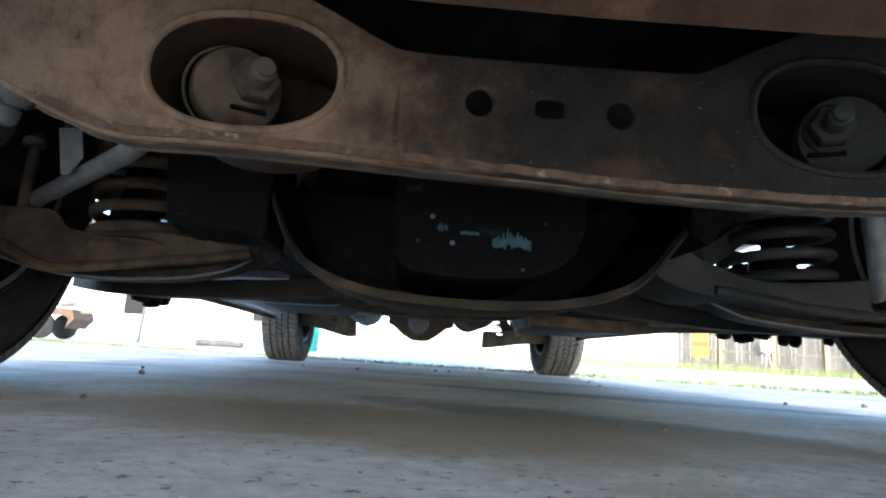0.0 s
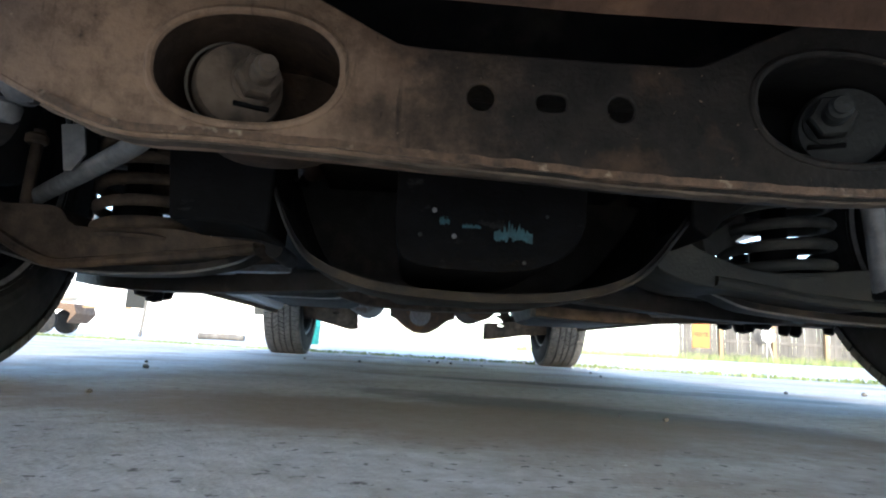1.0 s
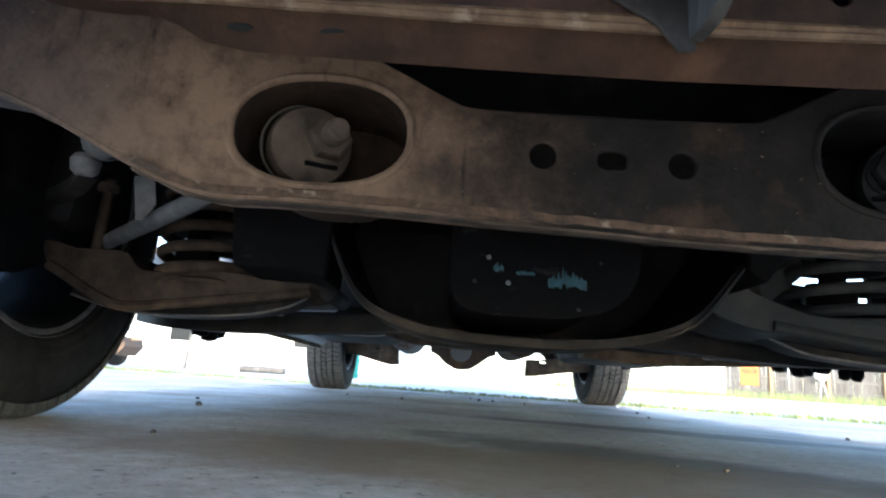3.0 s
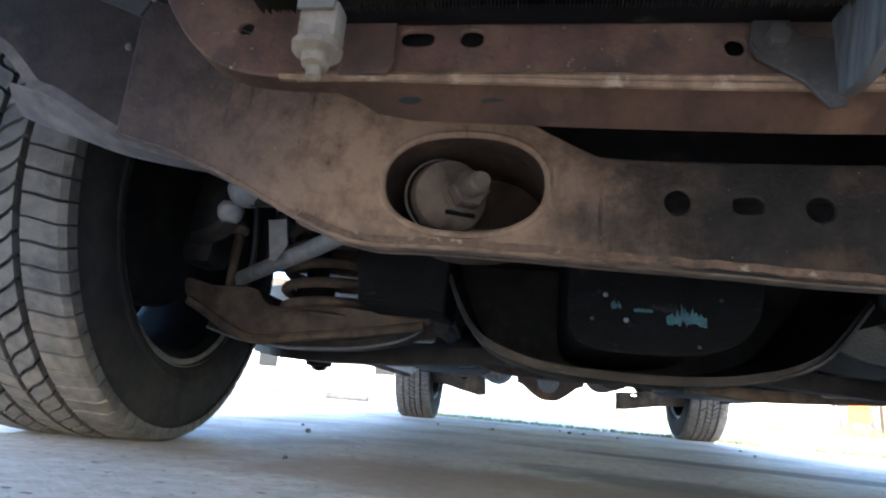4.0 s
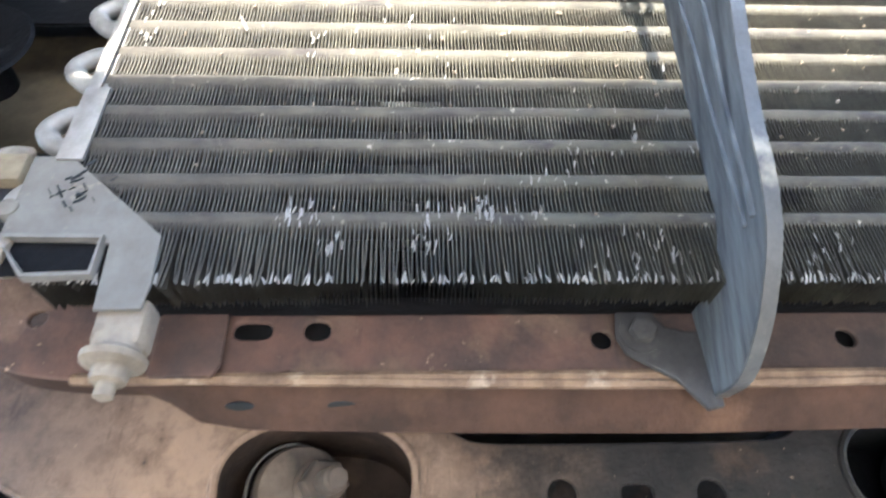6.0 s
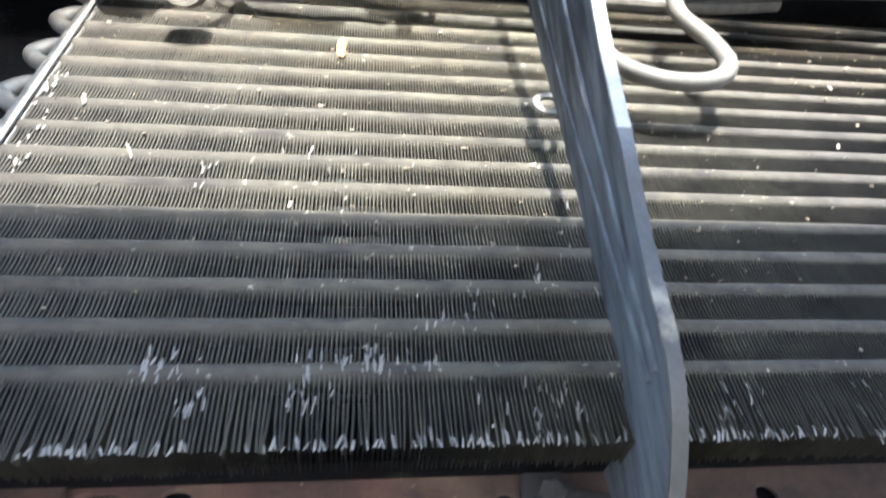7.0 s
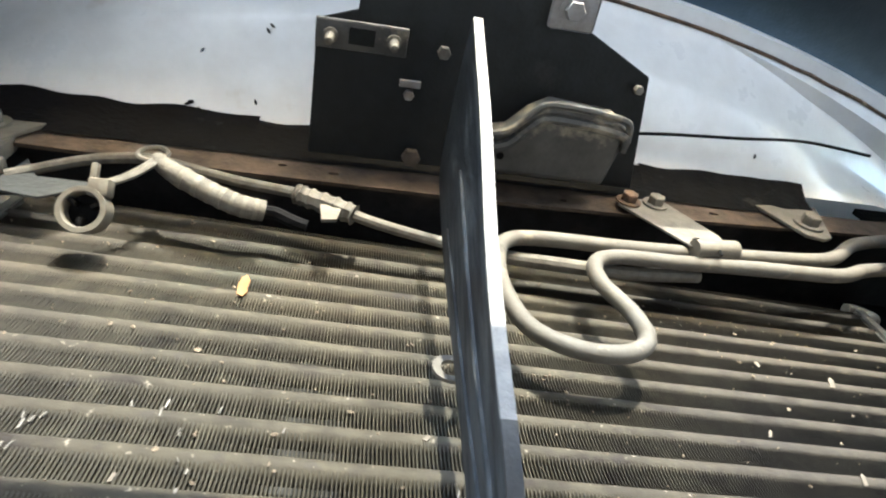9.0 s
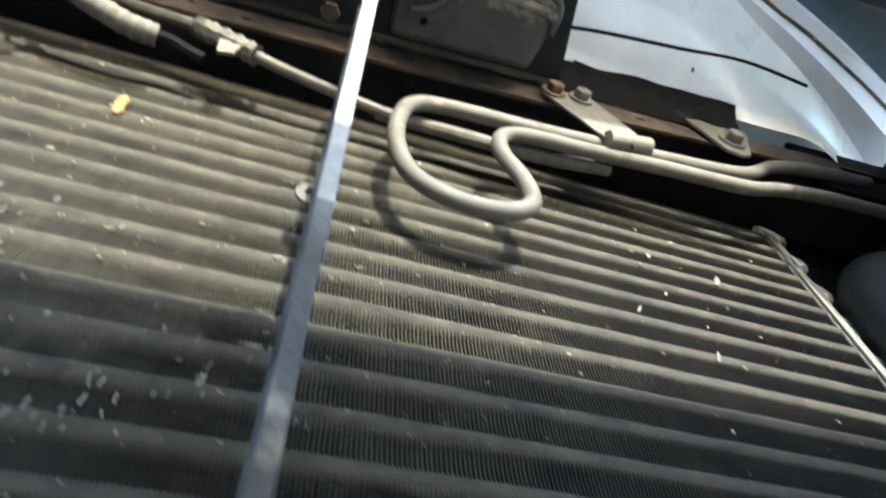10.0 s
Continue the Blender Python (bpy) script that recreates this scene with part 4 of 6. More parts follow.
part("horn_trumpet", lathe([(0.016, 0), (0.018, 0.02), (0.034, 0.035), (0.046, 0.040), (0.044, 0.042), (0.030, 0.034), (0.0, 0.020)], 28, Matrix.Translation((-0.468, 0.530, 0.533)) @ TO_FRONT, cap=False), SEAL, truck)

# hood latch brace
BX = 0.0095
front = [(0.522, 0.288), (0.495, 0.286), (0.470, 0.297), (0.450, 0.313), (0.433, 0.333), (0.422, 0.359), (0.415, 0.390), (0.404, 0.426), (0.393, 0.456), (0.374, 0.520), (0.349, 0.584), (0.305, 0.678), (0.262, 0.786), (0.256, 0.800)]
back = [(0.300, 0.815), (0.385, 0.815), (0.410, 0.772), (0.430, 0.667), (0.442, 0.561), (0.450, 0.50), (0.457, 0.45), (0.464, 0.39), (0.469, 0.362), (0.487, 0.344), (0.522, 0.340)]
fp, bp_ = smooth_path([(BX, a, b) for a, b in front], 6), smooth_path([(BX, a, b) for a, b in back], 4)
bm = plate([(p.y, p.z) for p in fp + bp_], [], 0.003, Matrix.Translation((BX, 0, 0)) @ Matrix.Rotation(radians(90), 4, "Z") @ Matrix.Translation((0, -0.0015, 0)))
brace = part("latch_brace", bm, BRACE, truck, "black painted steel hood latch brace, its upper front edge pale as if sunlit", bevel=0.0008)
# sun and shade are painted on the flange: pale above, dark below
part("flange", sweep([p + Vector((0.0026, 0.0, 0)) for p in fp if p.z > 0.462], rect(0.0078, 0.0032), up=(0, -1, 0.3)), PALE_EDGE, brace, "upper front flange, painted pale as if sunlit")
part("flange", sweep([p + Vector((0.0026, 0.0, 0)) for p in fp if p.z < 0.470], rect(0.0078, 0.0030), up=(0, -1, 0.3)), COVER, brace, "lower front flange, painted dark as if shaded")
for f, r in ((0.62, 0.0021), (0.30, 0.0017)):
    rib = [Vector((BX - 0.0016, p.y * f + 0.452 * (1 - f), p.z)) for p in fp if 0.345 < p.z < 0.70 and p.y < 0.452]
    part("rib", sweep(rib[::2], circle(r, 8)), BRACE, brace)
foot = [(-0.036, 0.349), (-0.040, 0.322), (-0.036, 0.312), (-0.026, 0.306), (-0.010, 0.296), (0.003, 0.279), (0.0125, 0.281), (0.0125, 0.326), (0.002, 0.326), (-0.010, 0.329), (-0.014, 0.334), (-0.018, 0.347)]
part("foot", plate(foot, [], 0.003, Matrix.Translation((0, 0.5215, 0))), GREY_DUST, brace, "small grey foot plate", bevel=0.001)
part("washer", lathe([(0.0125, 0), (0.0125, 0.0015), (0.0, 0.0016)], 20, Matrix.Translation((-0.0255, 0.5215, 0.3245)) @ TO_FRONT, cap=False), GREY_DUST, brace)
part("bolt", hexnut(0.0078, 0.0065, Matrix.Translation((-0.0255, 0.5200, 0.3245)) @ TO_FRONT), GREY_DUST, brace)
part("ring_tab", sweep(smooth_path([(0.0080 + 0.0098 * math.cos(a), 0.4480, 0.5745 + 0.0108 * math.sin(a)) for a in [k * math.pi / 6 for k in range(12)]], 2, True), rect(0.0055, 0.0026), True, up=(0, 1, 0)), ALU_WHITE, brace)
SETTING[0] = UPPER_FIT

# hood: inner panel, bright front strip and hem
def hood_rows(x):
    a = x * x
    yh, ys = 0.275 + 0.32 * a, min(0.318 + 0.42 * a, 0.425 + 0.30 * a)
    y0 = max(0.414, ys + 0.012)
    return [(y0, 0.752), (y0 * 0.6 + ys * 0.4, 0.772), (ys + 0.006, 0.796), (ys, 0.803), (ys * 0.75 + yh * 0.25, 0.822), (ys * 0.4 + yh * 0.6, 0.846), (yh + 0.003, 0.860), (yh, 0.861), (yh - 0.013, 0.863), (yh - 0.016, 0.868), (yh - 0.010, 0.874)]


xs = [-0.735 + 1.47 * i / 64 for i in range(65)]
bm = bmesh.new()
grid = [[bm.verts.new((x, y, z)) for y, z in hood_rows(x)] for x in xs]
for a, b in zip(grid, grid[1:]):
    for j in range(len(a) - 1):
        bm.faces.new((a[j], a[j + 1], b[j + 1], b[j]))
hood = part("hood", bm, WHITE, truck, "white painted hood underside with a rusty hem", sharp=50)
part("hem_rust", sweep([Vector((x, 0.2765 + 0.32 * x * x + 0.0018 * noise.noise(Vector((x * 40, 0, 0))), 0.8600)) for x in xs], circle(0.0019, 6)), RUST_EDGE, hood)
SETTING[0] = Matrix.Identity(4)
bm = bmesh.new()
rows = []
for i in range(49):
    x = -0.94 + 1.88 * i / 48
    rows.append([bm.verts.new((x, y, z)) for y, z in ((0.206 + 0.26 * x * x, 1.046), (0.26 + 0.26 * x * x, 1.056), (0.60, 1.085), (1.0, 1.125), (1.47, 1.17), (1.47, 1.185), (1.0, 1.14), (0.60, 1.10), (0.26 + 0.26 * x * x, 1.070), (0.206 + 0.26 * x * x, 1.058))])
for a, c in zip(rows, rows[1:]):
    for j in range(10):
        bm.faces.new((a[j - 1], a[j], c[j], c[j - 1]))
part("outer_skin", bm, WHITE, hood, "white painted outer hood skin")
SETTING[0] = UPPER_FIT
# thin black line along the hood panel's crease
part("cable", pipe([(0.150, 0.382, 0.766), (0.20, 0.376, 0.768), (0.28, 0.371, 0.770), (0.345, 0.366, 0.770), (0.42, 0.372, 0.772)], 0.0016, 6), SEAL, hood)
for x, y in ((-0.205, 0.398), (-0.200, 0.402), (-0.155, 0.392), (-0.150, 0.340), (-0.147, 0.336), (-0.200, 0.360), (0.30, 0.385), (-0.206, 0.397), (-0.208, 0.399)):
    part("paint_chip", lathe([(0.0022, 0), (0.0017, 0.0012), (0.0, 0.0013)], 7, Matrix.Translation((x, y, 0.7520 + (0.414 - y) * 0.53 - 0.0006)) @ Matrix.Rotation(math.pi, 4, "X") @ Matrix.Rotation(x * 90, 4, "Z") @ Matrix.Diagonal((1.25, 0.5, 1, 1)), cap=False), BLACK, hood)
# added dark panel; its low front edge shades the condenser's top rows
bm = bmesh.new()
rows = [[bm.verts.new((x, y, z)) for y, z in ((0.045, 0.842), (0.05, 0.838), (0.15, 0.862), (0.257 + 0.32 * x * x, 0.890), (0.275 + 0.32 * x * x, 0.902), (0.257 + 0.32 * x * x, 0.910), (0.045, 0.864))] for x in xs]
for a, c in zip(rows, rows[1:]):
    for j in range(7):
        bm.faces.new((a[j - 1], a[j], c[j], c[j - 1]))
part("front_dark_panel", bm, BLACK, truck, "dark panel added ahead of the hood, lowered to cut the sun")

# upper radiator support, seal and brackets
sup = part("upper_support", plate([(-0.46, 0.705), (-0.30, 0.700), (-0.15, 0.693), (0.05, 0.690), (0.22, 0.694), (0.46, 0.705), (0.46, 0.731), (-0.46, 0.731)], [oval(-0.125, 0.712, 0.0035, 0.002, 10), oval(-0.085, 0.707, 0.0045, 0.0022, 10), oval(0.105, 0.704, 0.0035, 0.002, 10), oval(0.245, 0.710, 0.005, 0.0024, 10)], 0.003, Matrix.Translation((0, 0.421, 0))), ARM, truck, "brown dusty upper radiator support")
part("shelf", box(-0.46, 0.66, 0.424, 0.52, 0.728, 0.732), DARK, sup)
# black strip paints the dark gap under the hood's edge
part("gap_shade", box(0.44, 0.66, 0.430, 0.436, 0.69, 0.775), SEAL, sup)
part("back_wall", box(-0.46, 0.46, 0.516, 0.52, 0.70, 0.728), DARK, sup)
def seal_strip(x0, x1, n, seed, lift=0.0):
    """A ragged rubber strip that hangs from the hood's edge over the support."""
    bm = bmesh.new()
    rows = []
    for i in range(n + 1):
        f = i / n
        x = x0 + (x1 - x0) * f
        w = 0.0022 * noise.noise(Vector((x * 26, seed, 1)))
        v = 0.0016 * noise.noise(Vector((x * 60, seed, 5)))
        rows.append([bm.verts.new((x, 0.4195 + v, 0.721 + w)), bm.verts.new((x, 0.4150 + v, 0.730 + w)), bm.verts.new((x, 0.4125 + 0.5 * v, 0.741 + v)), bm.verts.new((x, 0.4070 + v, 0.7500 + v)), bm.verts.new((x, 0.4010 + 2 * w + lift, 0.7560 + 0.3 * w)), bm.verts.new((x, 0.4085, 0.7640))])
    for a, b in zip(rows, rows[1:]):
        for j in range(5):
            bm.faces.new((a[j], a[j + 1], b[j + 1], b[j]))
    return bm


seal = part("hood_seal", seal_strip(-0.45, -0.150, 40, 4), SEAL, truck, "torn black rubber hood seal")
part("seal_strip", seal_strip(-0.1520, 0.186, 44, 9, 0.003), SEAL, seal)
part("seal_strip", seal_strip(0.185, 0.352, 30, 13, 0.001), SEAL, seal)


def bracket(cx, cz, s):
    k = 1.0 if s > 0 else 1.35
    b = part("support_bracket", plate([(cx - 0.034 * k, cz + 0.030), (cx + 0.036 * k, cz + 0.034), (cx + 0.014 * k, cz - 0.022 * k), (cx + 0.004, cz - 0.027 * k), (cx - 0.010 * k, cz - 0.022 * k)], [], 0.003, Matrix.Translation((0, 0.416, 0))), TAN_STEEL, truck, "grey steel bracket with a bolt", bevel=0.001)
    part("washer", lathe([(0.0125, 0), (0.0125, 0.0018), (0.0, 0.002)], 20, Matrix.Translation((cx + 0.003, 0.416, cz - 0.004)) @ TO_FRONT, cap=False), TAN_STEEL, b)
    part("bolt", hexnut(0.0078, 0.008, Matrix.Translation((cx + 0.003, 0.4145, cz - 0.004)) @ TO_FRONT), TAN_STEEL, b)


bracket(0.325, 0.703, 1)
bracket(-0.338, 0.722, -1)
part("standoff", box(-0.354, -0.314, 0.4175, 0.4300, 0.674, 0.706, 0.002), TAN_STEEL, truck)
part("standoff", box(-0.360, -0.306, 0.4190, 0.4300, 0.668, 0.676, 0.002), TAN_STEEL, truck)
part("corner_bracket", plate([(-0.302, 0.650), (-0.299, 0.668), (-0.2965, 0.684), (-0.291, 0.676), (-0.281, 0.661), (-0.242, 0.6595), (-0.245, 0.654), (-0.268, 0.634), (-0.292, 0.638)], [], 0.002, Matrix.Translation((0, 0.4235, 0))), DARK_GREY, truck, bevel=0.0006)
strap = part("line_strap", plate([(0.150, 0.698), (0.158, 0.711), (0.196, 0.711), (0.222, 0.662), (0.222, 0.640), (0.190, 0.640)], [], 0.002, Matrix.Translation((0, 0.4150, 0)) ), TAN_STEEL, truck, "pale steel strap clamping the lines", bevel=0.0006)
for x in (0.160, 0.184):
    part("washer", lathe([(0.0105, 0), (0.0105, 0.0016), (0.0, 0.0018)], 18, Matrix.Translation((x, 0.4148, 0.703)) @ TO_FRONT, cap=False), RUST_EDGE if x < 0.17 else TAN_STEEL, strap)
    part("bolt", hexnut(0.0070, 0.007, Matrix.Translation((x, 0.4135, 0.703)) @ TO_FRONT), RUST_EDGE if x < 0.17 else TAN_STEEL, strap)
for cx, cz in ((0.196, 0.647), (0.206, 0.634)):
    part("clip", sweep(smooth_path([(cx - 0.002, 0.4175, cz + 0.006), (cx + 0.001, 0.4125, cz + 0.001), (cx + 0.001, 0.4135, cz - 0.005)], 3), circle(0.0012, 6)), SEAL, strap)
part("clamp", sweep([(0.190, 0.4155, 0.638), (0.226, 0.4155, 0.642)], circle(0.0075, 12)), CREAM, strap)


def latch_z(y):
    return 0.724 - 0.10 * (y - 0.40) if y > 0.30 else 0.734 + (0.30 - y) * 0.35


lat = [(-0.107, 0.31), (-0.078, 0.30), (-0.075, 0.24), (0.07, 0.24), (0.085, 0.285), (0.155, 0.318), (0.168, 0.412), (-0.107, 0.412)]
bm = plate([(u, -v) for u, v in lat], [], 0.003)
bmesh.ops.transform(bm, matrix=Matrix(((1, 0, 0, 0), (0, 0, -1, 0), (0, 1, 0, 0), (0, 0, 0, 1))), verts=bm.verts[:])
for v in bm.verts:
    v.co.z += latch_z(v.co.y)
latch = part("latch_plate", bm, BLACK, truck, "black steel hood latch plate with studs", bevel=0.001)
cover = [(0.020, 0.372), (0.045, 0.366), (0.060, 0.350), (0.075, 0.341), (0.128, 0.345), (0.140, 0.353), (0.140, 0.372), (0.134, 0.405), (0.020, 0.405)]
bm = plate([(u, -v) for u, v in cover], [], 0.022)
bmesh.ops.transform(bm, matrix=Matrix.Translation((0, 0, 0.727)) @ Matrix(((1, 0, 0, 0), (0, 0, -1, 0), (0, -1, 0, 0), (0, 0, 0, 1))), verts=bm.verts[:])
part("latch_cover", bm, COVER, latch, "pressed black cover", bevel=0.006)
rim_path = smooth_path([(u, v, 0.7035) for u, v in cover[:7]], 4)
part("cover_rim", sweep(rim_path, circle(0.0030, 8)), COVER, latch)
part("cover_step", sweep([p + Vector((0, 0.011, -0.0005)) for p in rim_path[2:-4]], circle(0.0042, 8)), COVER, latch)
down = Matrix.Rotation(math.pi, 4, "X")
tab = part("stud_plate", box(-0.107, -0.040, 0.308, 0.328, 0.7245, 0.7275, 0.001), COVER, latch)
part("bright_edge", box(-0.107, -0.040, 0.3068, 0.3078, 0.7240, 0.7270), PALE_EDGE, tab)
part("slot", box(-0.083, -0.064, 0.311, 0.323, 0.7236, 0.7244), BLACK, tab, smooth=False)
for x, y in ((-0.096, 0.318), (-0.050, 0.317)):
    part("stud", lathe([(0.0055, 0), (0.0055, 0.004), (0.0035, 0.005), (0.0035, 0.013), (0.0028, 0.014), (0.0028, 0.020), (0.0, 0.021)], 12, Matrix.Translation((x, y, 0.7245)) @ down, cap=False), WRAP, tab)
part("nut", hexnut(0.0052, 0.006, Matrix.Translation((-0.012, 0.320, 0.728)) @ down), WRAP, latch)
part("nut", hexnut(0.0042, 0.006, Matrix.Translation((-0.034, 0.355, 0.726)) @ down), GREY_METAL, latch)
part("clip", box(-0.042, -0.026, 0.344, 0.349, 0.722, 0.726), GREY_METAL, latch)
part("nut", hexnut(0.0075, 0.007, Matrix.Translation((-0.026, 0.402, 0.716)) @ down), DUSTY, latch)
tab = part("corner_tab", box(0.062, 0.098, 0.262, 0.292, 0.731, 0.734, 0.003), GREY_METAL, latch)
part("bolt", hexnut(0.0078, 0.007, Matrix.Translation((0.079, 0.277, 0.731)) @ down), GREY_METAL, tab)
part("washer", lathe([(0.0115, 0), (0.0115, 0.0015), (0.0, 0.0018)], 18, Matrix.Translation((0.079, 0.277, 0.731)) @ down, cap=False), GREY_METAL, tab)
part("nut", hexnut(0.0038, 0.006, Matrix.Translation((0.146, 0.327, 0.728)) @ down), ALU, latch)
part("hole", lathe([(0.0032, 0), (0.0, 0.0004)], 12, Matrix.Translation((0.043, 0.388, 0.7046)) @ down, cap=False), SEAL, latch)

# refrigerant lines
LY = 0.424
upper = [(0.50, LY + 0.004, 0.716), (0.42, LY, 0.700), (0.372, LY, 0.686), (0.325, LY, 0.6565), (0.25, LY, 0.648), (0.15, LY, 0.644), (0.075, LY, 0.645), (0.048, LY, 0.637), (0.038, LY, 0.612), (0.037, LY, 0.575), (0.047, LY, 0.543), (0.072, LY, 0.527), (0.102, LY, 0.526), (0.120, LY, 0.540), (0.119, LY, 0.566), (0.108, LY, 0.596), (0.112, LY, 0.620), (0.134, LY, 0.630), (0.18, LY, 0.630), (0.25, LY, 0.632), (0.318, LY, 0.633), (0.362, LY + 0.004, 0.652), (0.42, LY + 0.006, 0.664), (0.50, LY + 0.010, 0.672)]
line = part("refrigerant_line", pipe([(x - 0.004, y, z) for x, y, z in upper], 0.0058, 14, 8), ALU_WHITE, truck, "dusty pale aluminium refrigerant line bent in a loop")
part("lower_run", pipe([(0.02, 0.438, 0.640), (0.07, 0.437, 0.634), (0.14, 0.437, 0.629), (0.20, 0.437, 0.634)], 0.0052, 10), WRAP, line)

# wiring at the top of the condenser
loom = part("wire_loom", pipe([(-0.30, 0.425, 0.660), (-0.262, 0.42, 0.681), (-0.235, 0.415, 0.683), (-0.206, 0.410, 0.676), (-0.155, 0.42, 0.677), (-0.110, 0.42, 0.668), (-0.097, 0.42, 0.662), (-0.05, 0.425, 0.645), (-0.003, 0.432, 0.640), (0.03, 0.437, 0.638)], 0.0040, 10), WRAP, truck, "dusty taped wiring loom with a hanging connector")
taped = smooth_path([(-0.205, 0.405, 0.669), (-0.190, 0.408, 0.657), (-0.165, 0.415, 0.648), (-0.145, 0.420, 0.643), (-0.128, 0.424, 0.645)], 8)
part("taped_branch", sweep(taped, circle(0.0066, 12), scales=[0.75 + 0.35 * min(1, i / 10) + 0.05 * (i % 2) for i in range(len(taped))]), WRAP, loom)
for i in range(10, len(taped) - 3, 3):
    part("tape_band", sweep([taped[i], taped[i + 1]], circle(0.0078, 12)), CREAM, loom)
part("branch_end", pipe([(-0.130, 0.424, 0.645), (-0.120, 0.426, 0.647), (-0.108, 0.428, 0.642), (-0.098, 0.430, 0.640)], 0.0045, 8), SEAL, loom)
part("tape_wrap", sweep(smooth_path([(-0.108, 0.420, 0.667), (-0.098, 0.420, 0.662), (-0.080, 0.4215, 0.656), (-0.066, 0.423, 0.650)], 6), circle(0.0068, 8), scales=[1 + 0.22 * (i % 3 == 0) for i in range(19)]), WRAP, loom)
part("tape_tail", plate([(-0.091, 0.655), (-0.075, 0.652), (-0.078, 0.634), (-0.088, 0.632)], [], 0.0025, Matrix.Translation((0, 0.418, 0))), CREAM, loom)
part("tie", sweep(smooth_path([(-0.209 + 0.0095 * math.cos(a), 0.405, 0.676 + 0.0105 * math.sin(a)) for a in [k * math.pi / 5 for k in range(10)]], 2, True), circle(0.0018, 6), True, up=(0, 1, 0)), CREAM, loom)
for d in (0.0, 0.004):
    part("wire", pipe([(-0.205 + d, 0.404, 0.668), (-0.208 + d, 0.404, 0.655), (-0.216 + d, 0.406, 0.642), (-0.226 + d, 0.408, 0.634)], 0.0020, 6), WRAP, loom)
tilt = Matrix.Translation((-0.231, 0.417, 0.6135)) @ Matrix.Rotation(radians(142), 4, "X")      # the socket faces down and forward
socket = part("connector", lathe([(0.0125, -0.008), (0.0145, -0.008), (0.0145, 0.006), (0.0115, 0.006), (0.0108, 0.005), (0.0105, -0.007)], 28, tilt, cap=False), CREAM, loom, "cream plastic socket")
part("back", lathe([(0.0112, -0.006), (0.0112, -0.004), (0.0, -0.0039)], 20, tilt, cap=False), SEAL, socket)
for a in (0.4, 2.5, 4.6):
    bm = box(0.005, 0.0112, -0.0014, 0.0014, -0.004, 0.004, 0.0004)
    bmesh.ops.transform(bm, matrix=tilt @ Matrix.Rotation(a, 4, "Z"), verts=bm.verts[:])
    part("key", bm, SEAL, socket)
bm = box(0.001, 0.0135, 0.009, 0.0205, -0.007, 0.005, 0.0015)
bmesh.ops.transform(bm, matrix=tilt, verts=bm.verts[:])
part("body", bm, CREAM, socket)
bm = box(0.001, 0.0050, 0.016, 0.030, -0.003, 0.003, 0.001)
bmesh.ops.transform(bm, matrix=tilt, verts=bm.verts[:])
part("pin", bm, CREAM, socket)

# debris blown into the condenser
def lie_on_fins(ob):
    """Brings a bit of litter up against the fins' front edges."""
    off = FRONT + 0.0002 - max(v.co.y for v in ob.data.vertices)
    for v in ob.data.vertices:
        v.co.y += off


leaf_mat = material("dry_yellow_leaf", (0.30, 0.165, 0.055), 0.8, 0, (0.20, 0.10, 0.035), 120, 0.4)
leaf = part("dry_leaf", plate([(-0.0032, -0.0062), (0.0005, -0.008), (0.0030, -0.0045), (0.0024, -0.001), (0.0036, 0.004), (0.0008, 0.0085), (-0.0020, 0.0062), (-0.0036, 0.001)], [], 0.0012, Matrix.Translation((-0.131, 0.4465, 0.5895)) @ Matrix.Rotation(radians(18), 4, "X")), leaf_mat)
lie_on_fins(leaf)
tagged(leaf, "small yellow dry leaf caught on the condenser", "leaf")
SETTING[0] = Matrix.Identity(4)
bm = bmesh.new()
for _ in range(380):
    x, z = random.uniform(XL + 0.01, XR - 0.01), 0.37 + 0.42 * random.random() ** 0.7
    r = random.choice((0.0006, 0.0007, 0.0009, 0.0012, 0.0015, 0.0021)) * random.uniform(0.7, 1.3)
    a, k = random.uniform(0, 3.1), random.uniform(0.35, 0.9)
    x = splay(x, z)
    y = FRONT - 0.0008
    ring_ = []
    for q in range(6):
        u, w = r * math.cos(q * math.pi / 3) * random.uniform(0.7, 1.2), r * k * math.sin(q * math.pi / 3) * random.uniform(0.7, 1.2)
        ring_.append(bm.verts.new((x + u * math.cos(a) - w * math.sin(a), y + random.uniform(-0.0006, 0.0004), z + u * math.sin(a) + w * math.cos(a))))
    tip = bm.verts.new((x, y - r * 0.4, z))
    back_ = bm.verts.new((x, y + 0.002, z))
    for q in range(6):
        bm.faces.new((ring_[q - 1], ring_[q], tip))
        bm.faces.new((ring_[q], ring_[q - 1], back_))
debris = part("debris", bm, material("pale_debris", (0.24, 0.195, 0.14), 0.85, 0, (0.07, 0.05, 0.034), 90, 0.5), smooth=False)
tagged(debris, "pale seeds and insect bits stuck on the fins", "debris", kind="stuff")
SETTING[0] = UPPER_FIT
feather_mat = material("pale_husk", (0.11, 0.095, 0.075), 0.85, 0, (0.15, 0.13, 0.105), 150, 0.5)
